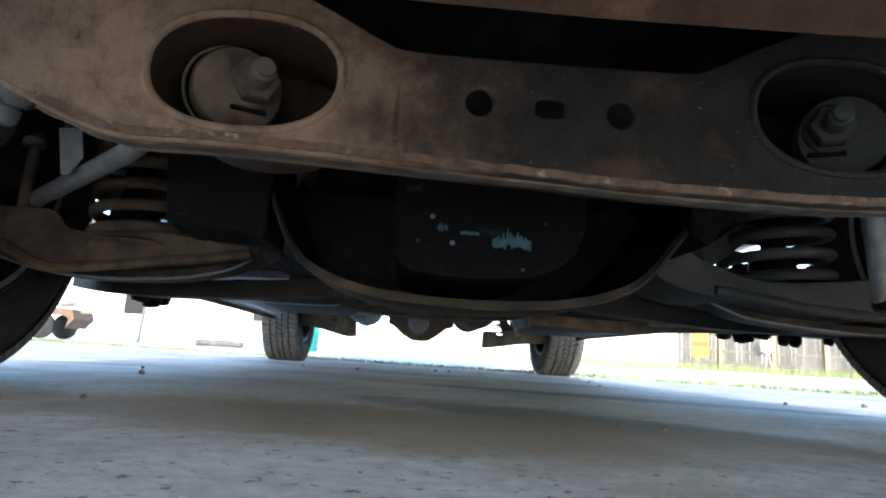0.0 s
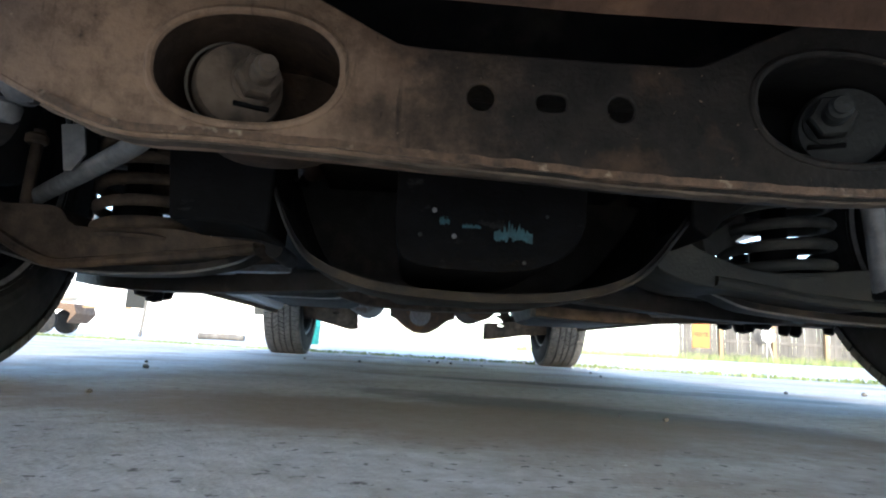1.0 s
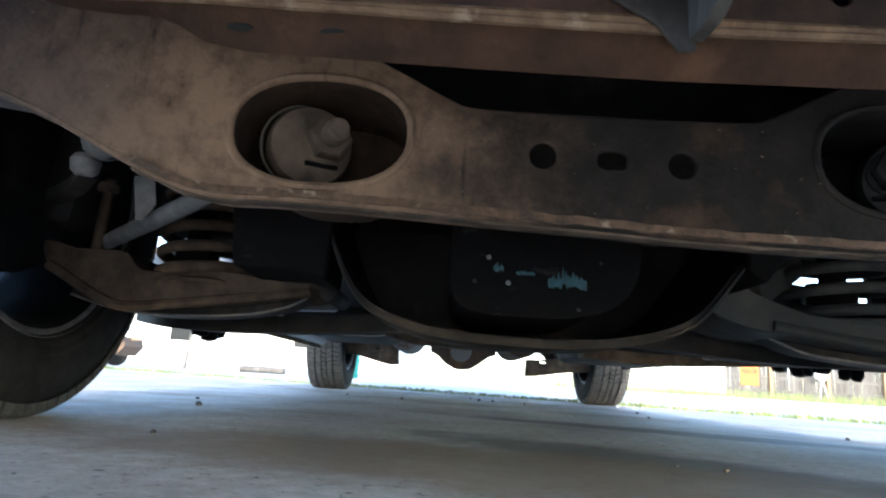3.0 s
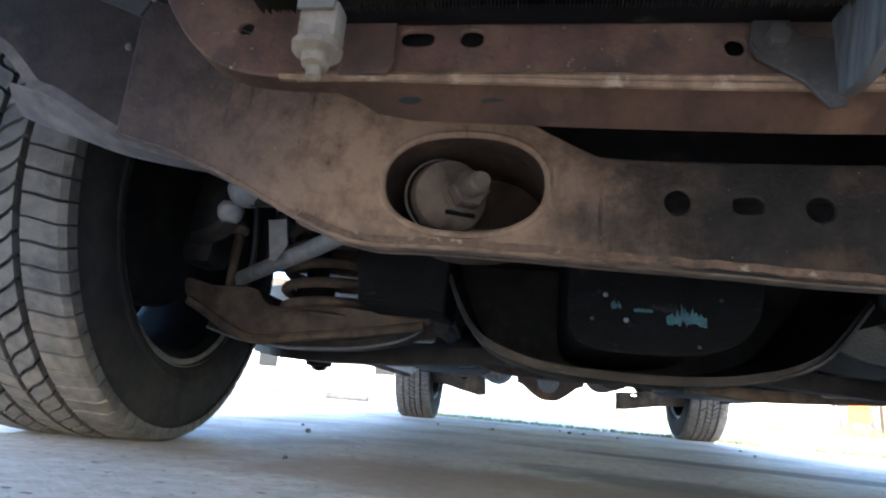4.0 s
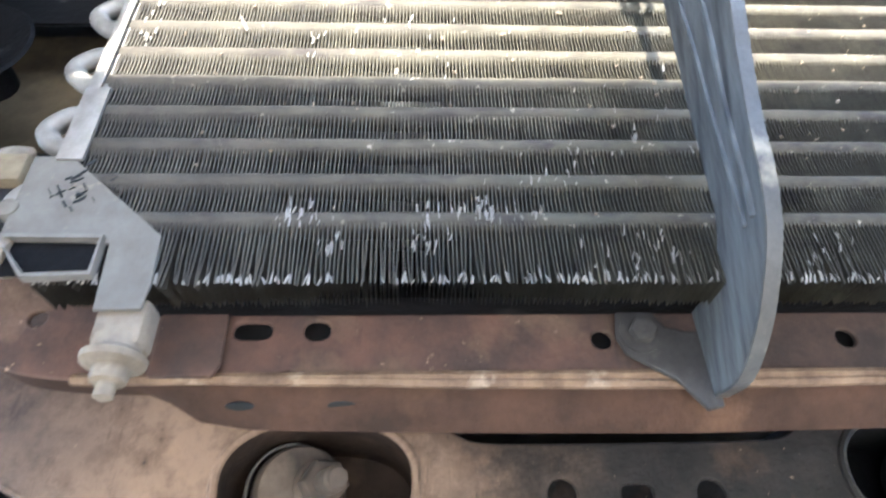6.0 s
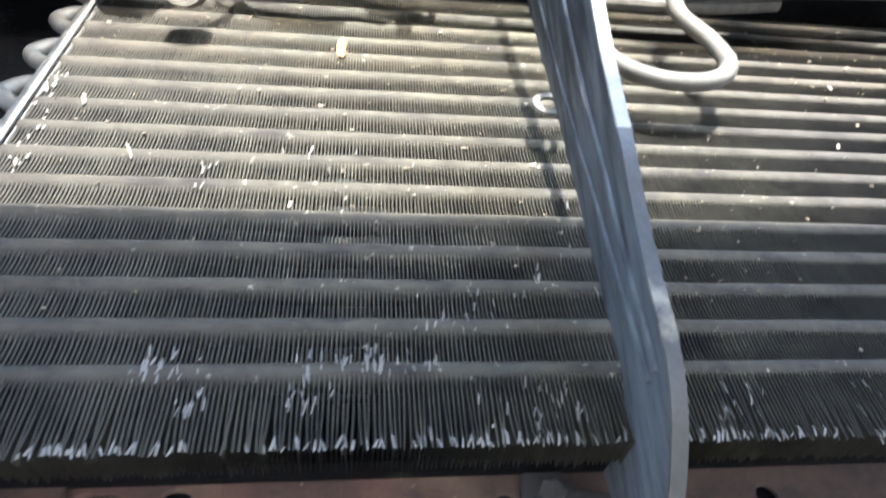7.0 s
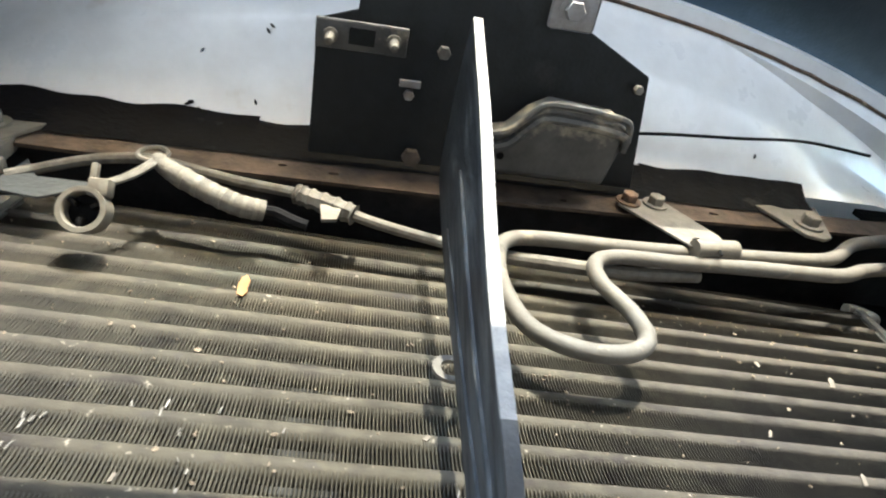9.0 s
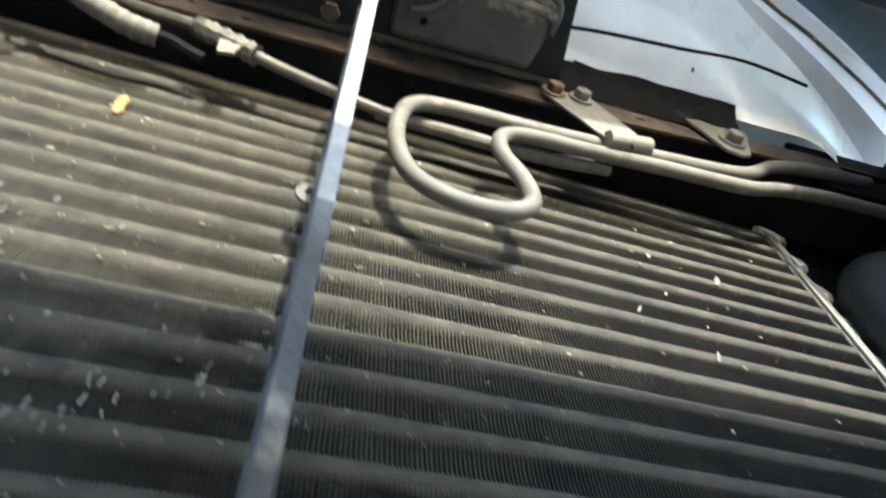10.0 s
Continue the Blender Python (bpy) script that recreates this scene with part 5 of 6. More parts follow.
for x, z, w, h, a in ((0.272, 0.553, 0.006, 0.015, 20), (0.222, 0.566, 0.005, 0.007, -20), (0.230, 0.470, 0.004, 0.012, 15), (0.19, 0.50, 0.003, 0.009, 25), (-0.245, 0.485, 0.0025, 0.020, -25), (-0.06, 0.62, 0.0035, 0.005, 10), (-0.157, 0.445, 0.003, 0.007, 5), (-0.02, 0.478, 0.004, 0.006, 40), (-0.28, 0.53, 0.004, 0.016, -20)):
    w, h = w * 0.75, h * 0.75
    o = part("husk", plate([(-w / 2, -h / 2), (w * 0.3, -h * 0.4), (w / 2, h * 0.3), (0, h / 2), (-w * 0.4, h * 0.2)], [], 0.0008, Matrix.Translation((x, 0.4474, z)) @ Matrix.Rotation(radians(a), 4, "Y")), feather_mat)
    lie_on_fins(o)
    tagged(o, "pale dry husk stuck on the condenser fins", "husk", "husks on the condenser")

SETTING[0] = Matrix.Identity(4)

# fins bent over and scraped bright, along the bottom and in patches
bm = bmesh.new()


def sliver(x, z, h, w, lean):
    y = FRONT - 0.0009
    a = [bm.verts.new((x - w / 2, y, z)), bm.verts.new((x + w / 2, y + 0.0003, z)), bm.verts.new((x + w * 0.7 + lean, y - 0.0002, z + h * 0.6)), bm.verts.new((x - w * 0.3 + lean, y - 0.0005, z + h * 0.6)), bm.verts.new((x + lean * 1.4, y + 0.0008, z + h))]
    bm.faces.new(a[:4])
    bm.faces.new((a[3], a[2], a[4]))


for i in range(count):
    x = XL + 0.002 + (XR - XL - 0.004) * i / (count - 1)
    k = 0.5 + 0.5 * noise.noise(Vector((x * 20, 3, 3)))
    if random.random() < 0.30 + 0.6 * k:
        sliver(splay(x, FOOT), FOOT - 0.0006 + random.uniform(-0.0008, 0.0014), random.uniform(0.003, 0.009), random.uniform(0.0007, 0.0018), random.uniform(-0.0018, 0.0018))
SCRAPED = [(-0.219, 0.372, 0.012, 0.008, 22), (-0.148, 0.366, 0.003, 0.012, 9), (-0.118, 0.375, 0.022, 0.006, 40), (-0.345, 0.610, 0.005, 0.020, 24), (-0.335, 0.535, 0.004, 0.022, 14), (-0.145, 0.355, 0.014, 0.007, 12), (-0.035, 0.348, 0.026, 0.014, 26), (-0.225, 0.515, 0.005, 0.012, 8), (-0.062, 0.425, 0.002, 0.016, 6), (-0.020, 0.430, 0.002, 0.014, 5)]
SCRAPED += [(0.06, 0.348, 0.016, 0.010, 12), (-0.199, 0.352, 0.010, 0.006, 9), (0.16, 0.355, 0.06, 0.016, 18), (0.30, 0.36, 0.06, 0.02, 16), (-0.08, 0.395, 0.035, 0.015, 14), (-0.01, 0.43, 0.05, 0.04, 18), (0.28, 0.72, 0.07, 0.025, 18), (-0.145, 0.535, 0.05, 0.04, 10)]
for cx, cz, rx, rz, n in SCRAPED:
    for _ in range(n):
        sliver(cx + random.gauss(0, rx * 0.6), cz + random.gauss(0, rz * 0.6), random.uniform(0.0025, 0.009), random.uniform(0.0005, 0.0013), random.uniform(-0.0012, 0.0012))
tips = part("bent_fin_rest", bm, material("scraped_fin", (0.18, 0.168, 0.148), 0.6, 0.1, (0.12, 0.11, 0.095), 60, 0.5), cond, "scraped bright bent fin tips", smooth=False)
tips["kind"] = "stuff"

# panels between the crossmember and the wheels
for s in (-1, 1):
    edge_line = [(-0.423, 0.275), (-0.477, 0.294), (-0.507, 0.302), (-0.550, 0.314), (-0.598, 0.338), (-0.640, 0.361), (-0.664, 0.370), (-0.691, 0.396), (-0.721, 0.419), (-0.80, 0.455), (-0.95, 0.50)]
    low_line = [(-0.470, 0.303), (-0.499, 0.309), (-0.555, 0.317), (-0.611, 0.328), (-0.662, 0.344), (-0.715, 0.360), (-0.748, 0.373)]
    up_line = [(-0.465, 0.300), (-0.500, 0.305), (-0.550, 0.318), (-0.600, 0.340), (-0.645, 0.360), (-0.690, 0.378), (-0.725, 0.388)]
    fine_edge = [(p.x, p.z) for p in smooth_path([(u, 0, v) for u, v in edge_line], 4)]
    inner = part("inner_fender", plate([(-s * u, v) for u, v in fine_edge + [(-0.95, 0.90), (-0.423, 0.90)]], [], 0.003, Matrix.Translation((0, 0.662, 0))), PANEL, truck, "dark purple-brown inner fender panel")
    part("edge_lip", sweep([(-s * u, 0.664, v - 0.002) for u, v in fine_edge], [(-0.005, -0.004), (0.004, -0.003), (0.004, 0.005), (-0.003, 0.007)]), LIP, inner, "pale rolled lip of the panel")
    bm = bmesh.new()
    rows = []
    for line, y in ((up_line, 0.690), ([(a[0] * 0.5 + b[0] * 0.5, a[1] * 0.45 + b[1] * 0.55) for a, b in zip(up_line, low_line)], 0.712), (low_line, 0.738), ([(u, v + 0.006) for u, v in low_line], 0.744)):
        rows.append([bm.verts.new((-s * p.x, y, p.z)) for p in smooth_path([(u, 0, v) for u, v in line], 4)])
    for a, b in zip(rows, rows[1:]):
        for i in range(len(a) - 1):
            bm.faces.new((a[i], a[i + 1], b[i + 1], b[i]))
    part("lower_lip", bm, LIP, inner)
    part("splash_flap", plate([(-s * u, v) for u, v in [(-0.753, 0.373), (-0.792, 0.371), (-0.84, 0.393), (-0.95, 0.44), (-0.95, 0.50), (-0.85, 0.434), (-0.822, 0.422)]], [], 0.004, Matrix.Translation((0, 0.798, 0))), FLAP, inner, "pale grey splash flap")
    part("seam", sweep([(-s * -0.551, 0.6605, 0.33), (-s * -0.555, 0.6605, 0.39), (-s * -0.556, 0.6605, 0.45), (-s * -0.556, 0.6605, 0.60)], circle(0.0032, 6)), PANEL, inner)
    part("rivet", lathe([(0.0042, 0), (0.0035, 0.002), (0.0, 0.003)], 14, Matrix.Translation((s * 0.570, 0.6615, 0.411)) @ TO_FRONT, cap=False), ALU_WHITE, inner)
    # a curved liner round the wheel
    bm = bmesh.new()
    rows = []
    for x in (0.50, 0.70, 0.96):
        rows.append([bm.verts.new((s * x, 1.12 + 0.44 * math.cos(a), 0.37 + 0.44 * math.sin(a))) for a in [math.pi * k / 22 for k in range(0, 20)]])
    for a, b in zip(rows, rows[1:]):
        for i in range(len(a) - 1):
            bm.faces.new((a[i], a[i + 1], b[i + 1], b[i]))
    part("wheel_liner", bm, DARK, inner)
    arch = [(1.12 + 0.43 * math.cos(a), 0.37 + 0.43 * math.sin(a)) for a in [math.pi * k / 16 for k in range(17)]]
    side = [(-0.02, 0.34), (0.69, 0.37)] + arch[::-1] + [(1.62, 0.37), (1.62, 1.18), (1.0, 1.12), (0.5, 1.06), (-0.02, 1.0)]
    bm = plate(side, [], 0.012, Matrix.Translation((s * 0.972, 0, 0)) @ Matrix.Rotation(radians(90), 4, "Z"))
    part("fender", bm, WHITE, truck, "white painted front fender")
    part("edge_strip", sweep([(s * 0.524, 0.552, 0.457), (s * 0.500, 0.551, 0.428), (s * 0.465, 0.550, 0.381)], rect(0.006, 0.002), up=(0, 1, 0)), GREY_METAL, inner, "bare metal strip")
    part("air_flap", plate([(s * 0.590, 0.440), (s * 0.530, 0.415), (s * 0.520, 0.435), (s * 0.575, 0.500), (s * 0.592, 0.495)], [], 0.002, Matrix.Translation((0, 0.562, 0)) @ Matrix.Translation((s * -0.045, 0, -0.040))), DARK_GREY, inner)

# ---- front suspension ----


def side_pts(pts, s):
    return [(-s * p[0], *p[1:]) for p in pts]


for s in (-1, 1):
    # the right side's steel colour holds its shade; each arm's outline fits the camera's view
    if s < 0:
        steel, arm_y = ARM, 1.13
        arm_out = [(-0.748, 0.268), (-0.696, 0.258), (-0.655, 0.258), (-0.617, 0.254), (-0.592, 0.229), (-0.522, 0.231), (-0.444, 0.232), (-0.397, 0.225), (-0.320, 0.218), (-0.345, 0.205), (-0.394, 0.201), (-0.491, 0.188), (-0.614, 0.174), (-0.659, 0.190), (-0.717, 0.224), (-0.741, 0.234)]
        lip_line = [(-0.735, 0.229), (-0.695, 0.208), (-0.659, 0.188), (-0.614, 0.172), (-0.550, 0.178), (-0.490, 0.186), (-0.394, 0.199), (-0.330, 0.210)]
        strut_line = [(-0.72, 0.196), (-0.653, 0.178), (-0.578, 0.172), (-0.50, 0.174), (-0.43, 0.181), (-0.367, 0.198), (-0.331, 0.222)]
        rod_line = [(-0.678, 1.168, 0.272), (-0.640, 1.130, 0.276), (-0.530, 1.025, 0.284), (-0.430, 0.930, 0.293), (-0.36, 0.865, 0.306), (-0.20, 0.84, 0.325), (0.0, 0.84, 0.330)]
        coil_at, coil_r, coil_z = (-0.515, 1.192), 0.072, 0.2295
        bracket_out = [(-0.412, 0.310), (-0.402, 0.2205), (-0.320, 0.219), (-0.280, 0.208), (-0.27, 0.45), (-0.415, 0.45)]
    else:
        steel, arm_y = DARK_GREY, 1.10
        arm_out = [(-0.262, 0.214), (-0.280, 0.244), (-0.300, 0.261), (-0.323, 0.245), (-0.368, 0.228), (-0.416, 0.216), (-0.470, 0.215), (-0.548, 0.222), (-0.614, 0.231), (-0.72, 0.244), (-0.72, 0.19), (-0.609, 0.169), (-0.478, 0.174), (-0.40, 0.184), (-0.336, 0.187), (-0.290, 0.198)]
        lip_line = [(-0.350, 0.196), (-0.40, 0.190), (-0.478, 0.179), (-0.55, 0.173), (-0.609, 0.171), (-0.70, 0.186)]
        strut_line = [(-0.345, 0.212), (-0.365, 0.200), (-0.400, 0.184), (-0.443, 0.170), (-0.53, 0.161), (-0.616, 0.156), (-0.70, 0.155)]
        rod_line = [(-0.515, 0.985, 0.180), (-0.505, 0.975, 0.205), (-0.490, 0.960, 0.250), (-0.474, 0.945, 0.290), (-0.44, 0.90, 0.322), (-0.36, 0.845, 0.334), (-0.20, 0.84, 0.336), (0.0, 0.84, 0.336)]
        coil_at, coil_r, coil_z = (-0.489, 1.178), 0.079, 0.2210
        bracket_out = [(-0.262, 0.250), (-0.285, 0.236), (-0.306, 0.262), (-0.33, 0.28), (-0.37, 0.30), (-0.39, 0.45), (-0.262, 0.45)]
    sm = [(p.x, p.z) for p in smooth_path([(-s * u, 0, v) for u, v in arm_out], 3, True)]
    arm = part("lower_control_arm", plate(sm, [], 0.15, Matrix.Translation((0, arm_y, 0))), steel, truck, "dusty stamped steel lower control arm" if s < 0 else "stamped steel lower control arm, coloured darker for its shade", bevel=0.010)
    part("lip", sweep(smooth_path([(-s * u, arm_y - 0.002, v) for u, v in lip_line], 4), circle(0.008, 8)), steel, arm)
    part("pivot", sweep([(s * 0.305, 1.14, 0.212), (s * 0.305, 1.27, 0.212)], circle(0.013, 18)), DARK, arm)
    strut = part("radius_strut", sweep(smooth_path([(-s * u, 1.20, v) for u, v in strut_line], 4), rect(0.05, 0.014)), DARK, truck, "dark curved radius strut under the arm")
    part("rolled_edge", sweep(smooth_path([(-s * u, 1.174, v - 0.006) for u, v in strut_line], 4), circle(0.0022, 6)), DULL, strut)
    cx, cy = -s * coil_at[0], coil_at[1]
    coil = []
    for k in range(5 * 20 + 1):
        a = math.pi + 2 * math.pi * k / 20
        coil.append((cx + coil_r * math.cos(a), cy + coil_r * math.sin(a), coil_z + 0.0325 * k / 20))
    part("coil_spring", sweep(coil, circle(0.0090 if s < 0 else 0.0088, 10)), steel, truck, "dusty coil spring" if s < 0 else "coil spring, coloured darker for its shade")
    part("spring_seat", lathe([(0.082, 0), (0.084, 0.005), (0.070, 0.010), (0.0, 0.010)], 28, Matrix.Translation((cx, cy, coil_z - 0.016)), cap=False), steel, arm)
    # black core added inside the coil to cover the bright gap behind
    part("bump_stop", lathe([(0.030, 0), (0.034, 0.01), (0.034, 0.05), (0.020, 0.06), (0.020, 0.2)], 18, Matrix.Translation((cx - 0.030 if s < 0 else cx + 0.012, cy + 0.02, coil_z - 0.004))), SEAL, truck)
    part("spring_tower", lathe([(0.090, 0), (0.094, 0.02), (0.094, 0.14), (0.0, 0.14)], 28, Matrix.Translation((cx, cy, 0.392)), cap=False), DARK, truck)
    link = part("stabilizer_bar", pipe(side_pts(rod_line, s), 0.0125, 12), DULL, truck, "dull grey stabilizer bar")
    part("end_bush", lathe([(0.014, 0), (0.017, 0.004), (0.017, 0.012), (0.014, 0.016)], 16, Matrix.Translation((s * 0.682, 1.172, 0.256) if s < 0 else (0.520, 0.985, 0.168))), SEAL, link)
    drop = part("drop_link", pipe(side_pts([(-0.672, 1.14, 0.252), (-0.671, 1.14, 0.31), (-0.668, 1.14, 0.372)], s), 0.0085, 10), ARM, truck, "rusty upright drop link bolt")
    part("collar", lathe([(0.013, 0), (0.016, 0.003), (0.016, 0.012), (0.012, 0.016)], 14, Matrix.Translation((s * 0.671, 1.14, 0.350))), DUSTY, drop)
    tie = part("tie_rod", pipe(side_pts([(-0.553, 0.915, 0.342), (-0.50, 0.925, 0.345), (-0.44, 0.94, 0.342), (-0.20, 0.96, 0.335)], s), 0.012, 10), DARK, truck)
    part("ball_joint", lathe([(0.0, 0.026), (0.014, 0.024), (0.023, 0.016), (0.026, 0.002), (0.022, -0.010), (0.014, -0.018), (0.0, -0.020)], 20, Matrix.Translation((s * 0.553, 0.915, 0.350)), cap=False), DULL, tie)
    part("boot", lathe([(0.0, 0.012), (0.013, 0.010), (0.018, 0.002), (0.016, -0.010), (0.010, -0.016), (0.0, -0.017)], 16, Matrix.Translation((s * 0.577, 0.925, 0.327)), cap=False), DULL, tie)
    part("steering_arm", sweep(smooth_path([(s * 0.575, 0.93, 0.318), (s * 0.62, 0.98, 0.312), (s * 0.70, 1.06, 0.318)], 4), rect(0.022, 0.016)), DARK, tie)
    part("hanger_plate", plate([(s * 0.556, 0.337), (s * 0.528, 0.340), (s * 0.521, 0.300), (s * 0.535, 0.277), (s * 0.545, 0.277)], [], 0.004, Matrix.Translation((0, 1.0, 0))), DULL, tie)
    knuckle = part("steering_knuckle", box(-0.03, 0.03, -0.04, 0.04, -0.06, 0.13, 0.02), DARK, truck)
    knuckle.matrix_local = pose(s * 0.715, 1.13, 0.345, 0, s * -6, 0)
    part("upper_arm", sweep([(s * 0.68, 1.15, 0.47), (s * 0.45, 1.15, 0.47)], rect(0.09, 0.03)), DARK, truck)
    if s > 0:
        part("arm_leg", sweep(smooth_path([(0.325, 1.13, 0.243), (0.375, 1.17, 0.272), (0.44, 1.22, 0.312)], 4), rect(0.05, 0.034)), DARK_GREY, arm)
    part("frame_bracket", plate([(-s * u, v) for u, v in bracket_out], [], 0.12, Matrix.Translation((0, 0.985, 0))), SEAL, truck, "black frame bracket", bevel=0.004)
    part("frame_rail", sweep([(s * 0.40, 0.68, 0.40), (s * 0.40, 1.5, 0.42), (s * 0.42, 2.2, 0.36), (s * 0.43, 3.4, 0.35), (s * 0.43, 3.9, 0.43), (s * 0.43, 5.0, 0.43)], rect(0.075, 0.13)), DARK, truck, "dark greasy frame rail")

# engine cradle and oil pan
lip = smooth_path([(-0.300, 1.0, 0.330), (-0.275, 1.0, 0.258), (-0.253, 1.0, 0.210), (-0.226, 1.0, 0.178), (-0.176, 1.0, 0.156), (-0.113, 1.0, 0.1445), (-0.006, 1.0, 0.140), (0.060, 1.0, 0.143), (0.103, 1.0, 0.148), (0.161, 1.0, 0.162), (0.206, 1.0, 0.187), (0.251, 1.0, 0.242), (0.282, 1.0, 0.286), (0.300, 1.0, 0.330)], 5)
cradle = skirt(lip, ((0.0, 0.010), (0.0, 0.0), (0.01, -0.003), (0.12, -0.002), (0.24, 0.012), (0.30, 0.05), (0.30, 0.25)), DARK, "engine_cradle", truck, "dark greasy engine cradle")
part("lip", sweep([p + Vector((0, -0.002, 0.0)) for p in lip], rect(0.010, 0.004)), DARK, cradle)
part("rear_wall", plate([(p.x, p.z) for p in lip], [], 0.003, Matrix.Translation((0, 1.26, 0.01))), DARK, cradle)
pan_out = [(-0.118, 0.36), (-0.120, 0.24), (-0.116, 0.195), (-0.10, 0.176), (-0.06, 0.170), (0.01, 0.170), (0.055, 0.178), (0.088, 0.197), (0.104, 0.225), (0.108, 0.26), (0.108, 0.36)]
sm = [(p.x, p.z) for p in smooth_path([(u, 0, v) for u, v in pan_out], 3)]
pan = part("oil_pan", plate(sm, [], 0.27, Matrix.Translation((0, 0.93, 0))), SEAL, truck, "black oil pan with blue paint scrapes", bevel=0.010)


def scrape(cx, cz, w, h, seed):
    rnd = random.Random(seed)
    n = 26
    topv = [(cx - w / 2 + w * i / n, cz + h * (0.15 + 0.85 * rnd.random() ** 2 * math.sin(math.pi * min(1, (i + 2) / (n + 3))))) for i in range(n + 1)]
    lowv = [(cx - w / 2 + w * i / n, cz - h * 0.4 * rnd.random() - 0.001) for i in range(n + 1)]
    part("paint_scrape", plate(topv + lowv[::-1], [], 0.0008, Matrix.Translation((0, 0.9293, 0))), BLUE_PAINT, pan, "bright blue paint scrape", smooth=False)


scrape(0.020, 0.2135, 0.046, 0.020, 3)
scrape(-0.062, 0.226, 0.012, 0.010, 5)
scrape(-0.030, 0.222, 0.022, 0.005, 8)
for x, z, r in ((-0.0745, 0.239, 0.004), (-0.090, 0.209, 0.0035), (-0.050, 0.209, 0.004), (0.060, 0.239, 0.003), (0.034, 0.182, 0.003)):
    part("dirt_spot", lathe([(r, 0), (r * 0.6, 0.001), (0, 0.0012)], 9, Matrix.Translation((x, 0.930, z)) @ TO_FRONT @ Matrix.Diagonal((0.8, 0.8, 1, 1)), cap=False), DULL if r > 0.0038 else DARK_GREY, pan)
part("engine_block", box(-0.26, 0.26, 1.0, 1.62, 0.34, 0.74, 0.03), DARK, truck)
# dark box added to block a bright gap above the crossmember
part("bright_gap_block", box(-0.43, 0.43, 0.82, 0.96, 0.355, 0.74, 0.03), DARK, truck)
part("fan_shroud", box(-0.36, 0.36, 0.545, 0.60, 0.37, 0.70, 0.02), BLACK, truck)
part("exhaust_manifold", pipe([(-0.27, 1.2, 0.40), (-0.30, 1.5, 0.36), (-0.24, 1.9, 0.27), (-0.20, 2.4, 0.245)], 0.028, 12), RUST, truck)

# ---- running gear under the floor ----
part("transmission_pan", box(-0.17, 0.13, 1.62, 2.15, 0.205, 0.34, 0.03), DARK, truck, "dark transmission pan")
cross = part("transmission_crossmember", sweep(smooth_path([(-0.43, 2.25, 0.30), (-0.30, 2.25, 0.235), (-0.15, 2.25, 0.215), (0.10, 2.25, 0.215), (0.28, 2.25, 0.235), (0.43, 2.25, 0.30)], 5), rect(0.10, 0.035)), DUSTY, truck)
part("resonator", lathe([(0.03, 0), (0.080, 0.03), (0.085, 0.05), (0.085, 0.50), (0.03, 0.56)], 28, Matrix.Translation((-0.316, 3.0, 0.298)) @ Matrix.Rotation(radians(-90), 4, "X")), GREY_METAL, truck, "pale dusty exhaust resonator")
part("muffler", lathe([(0.03, 0), (0.085, 0.03), (0.085, 0.55), (0.03, 0.6)], 24, Matrix.Translation((0.215, 2.95, 0.294)) @ Matrix.Rotation(radians(-90), 4, "X")), RUST, truck)
part("exhaust_pipe", pipe([(-0.20, 2.4, 0.27), (-0.05, 2.7, 0.30), (0.15, 2.85, 0.31), (0.22, 3.0, 0.315), (0.22, 3.6, 0.315), (0.26, 3.9, 0.40), (0.30, 4.3, 0.44), (0.32, 4.9, 0.36)], 0.024, 12), RUST, truck)
part("drive_shaft", sweep([(0.0, 2.15, 0.31), (-0.02, 3.85, 0.315)], circle(0.038, 18)), DARK, truck)
part("fuel_tank", box(-0.66, -0.31, 2.15, 2.95, 0.226, 0.345, 0.045), DARK, truck, "dark fuel tank")
part("tank_strap", sweep(smooth_path([(-0.67, 2.3, 0.30), (-0.655, 2.3, 0.232), (-0.48, 2.3, 0.222), (-0.32, 2.3, 0.232), (-0.305, 2.3, 0.30)], 4), rect(0.03, 0.003)), GREY_METAL, truck)
for z, y in ((0.262, 1.9), (0.272, 2.6)):
    part("body_brace", sweep(smooth_path([(-0.84, y, z - 0.012), (-0.60, y, z), (-0.44, y + 0.05, z + 0.012)], 4), rect(0.05, 0.02)), GREY_METAL, truck)
part("heat_shield", box(0.36, 0.73, 2.2, 3.0, 0.196, 0.36, 0.045), DARK, truck)
part("floor_channel", box(0.40, 0.80, 3.05, 3.30, 0.250, 0.36, 0.02), GREY_METAL, truck)
part("floor_channel", box(-0.78, -0.46, 3.05, 3.30, 0.262, 0.36, 0.02), GREY_METAL, truck)
axle = part("rear_axle", sweep([(-0.70, 4.07, 0.365), (0.70, 4.07, 0.365)], circle(0.044, 18)), DARK, truck, "rusty rear axle with a round differential housing")
part("differential", lathe([(0.045, -0.20), (0.060, -0.165), (0.108, -0.11), (0.140, -0.05), (0.143, 0.0), (0.138, 0.045), (0.105, 0.10), (0.060, 0.155), (0.045, 0.20)], 28, Matrix.Translation((-0.02, 4.05, 0.302)) @ Matrix.Rotation(radians(90), 4, "Y")), RUST, axle)
part("pinion", lathe([(0.085, 0), (0.06, 0.09), (0.045, 0.16), (0.055, 0.17), (0.05, 0.2)], 20, Matrix.Translation((-0.035, 4.0, 0.272)) @ TO_FRONT), GREY_METAL, axle)
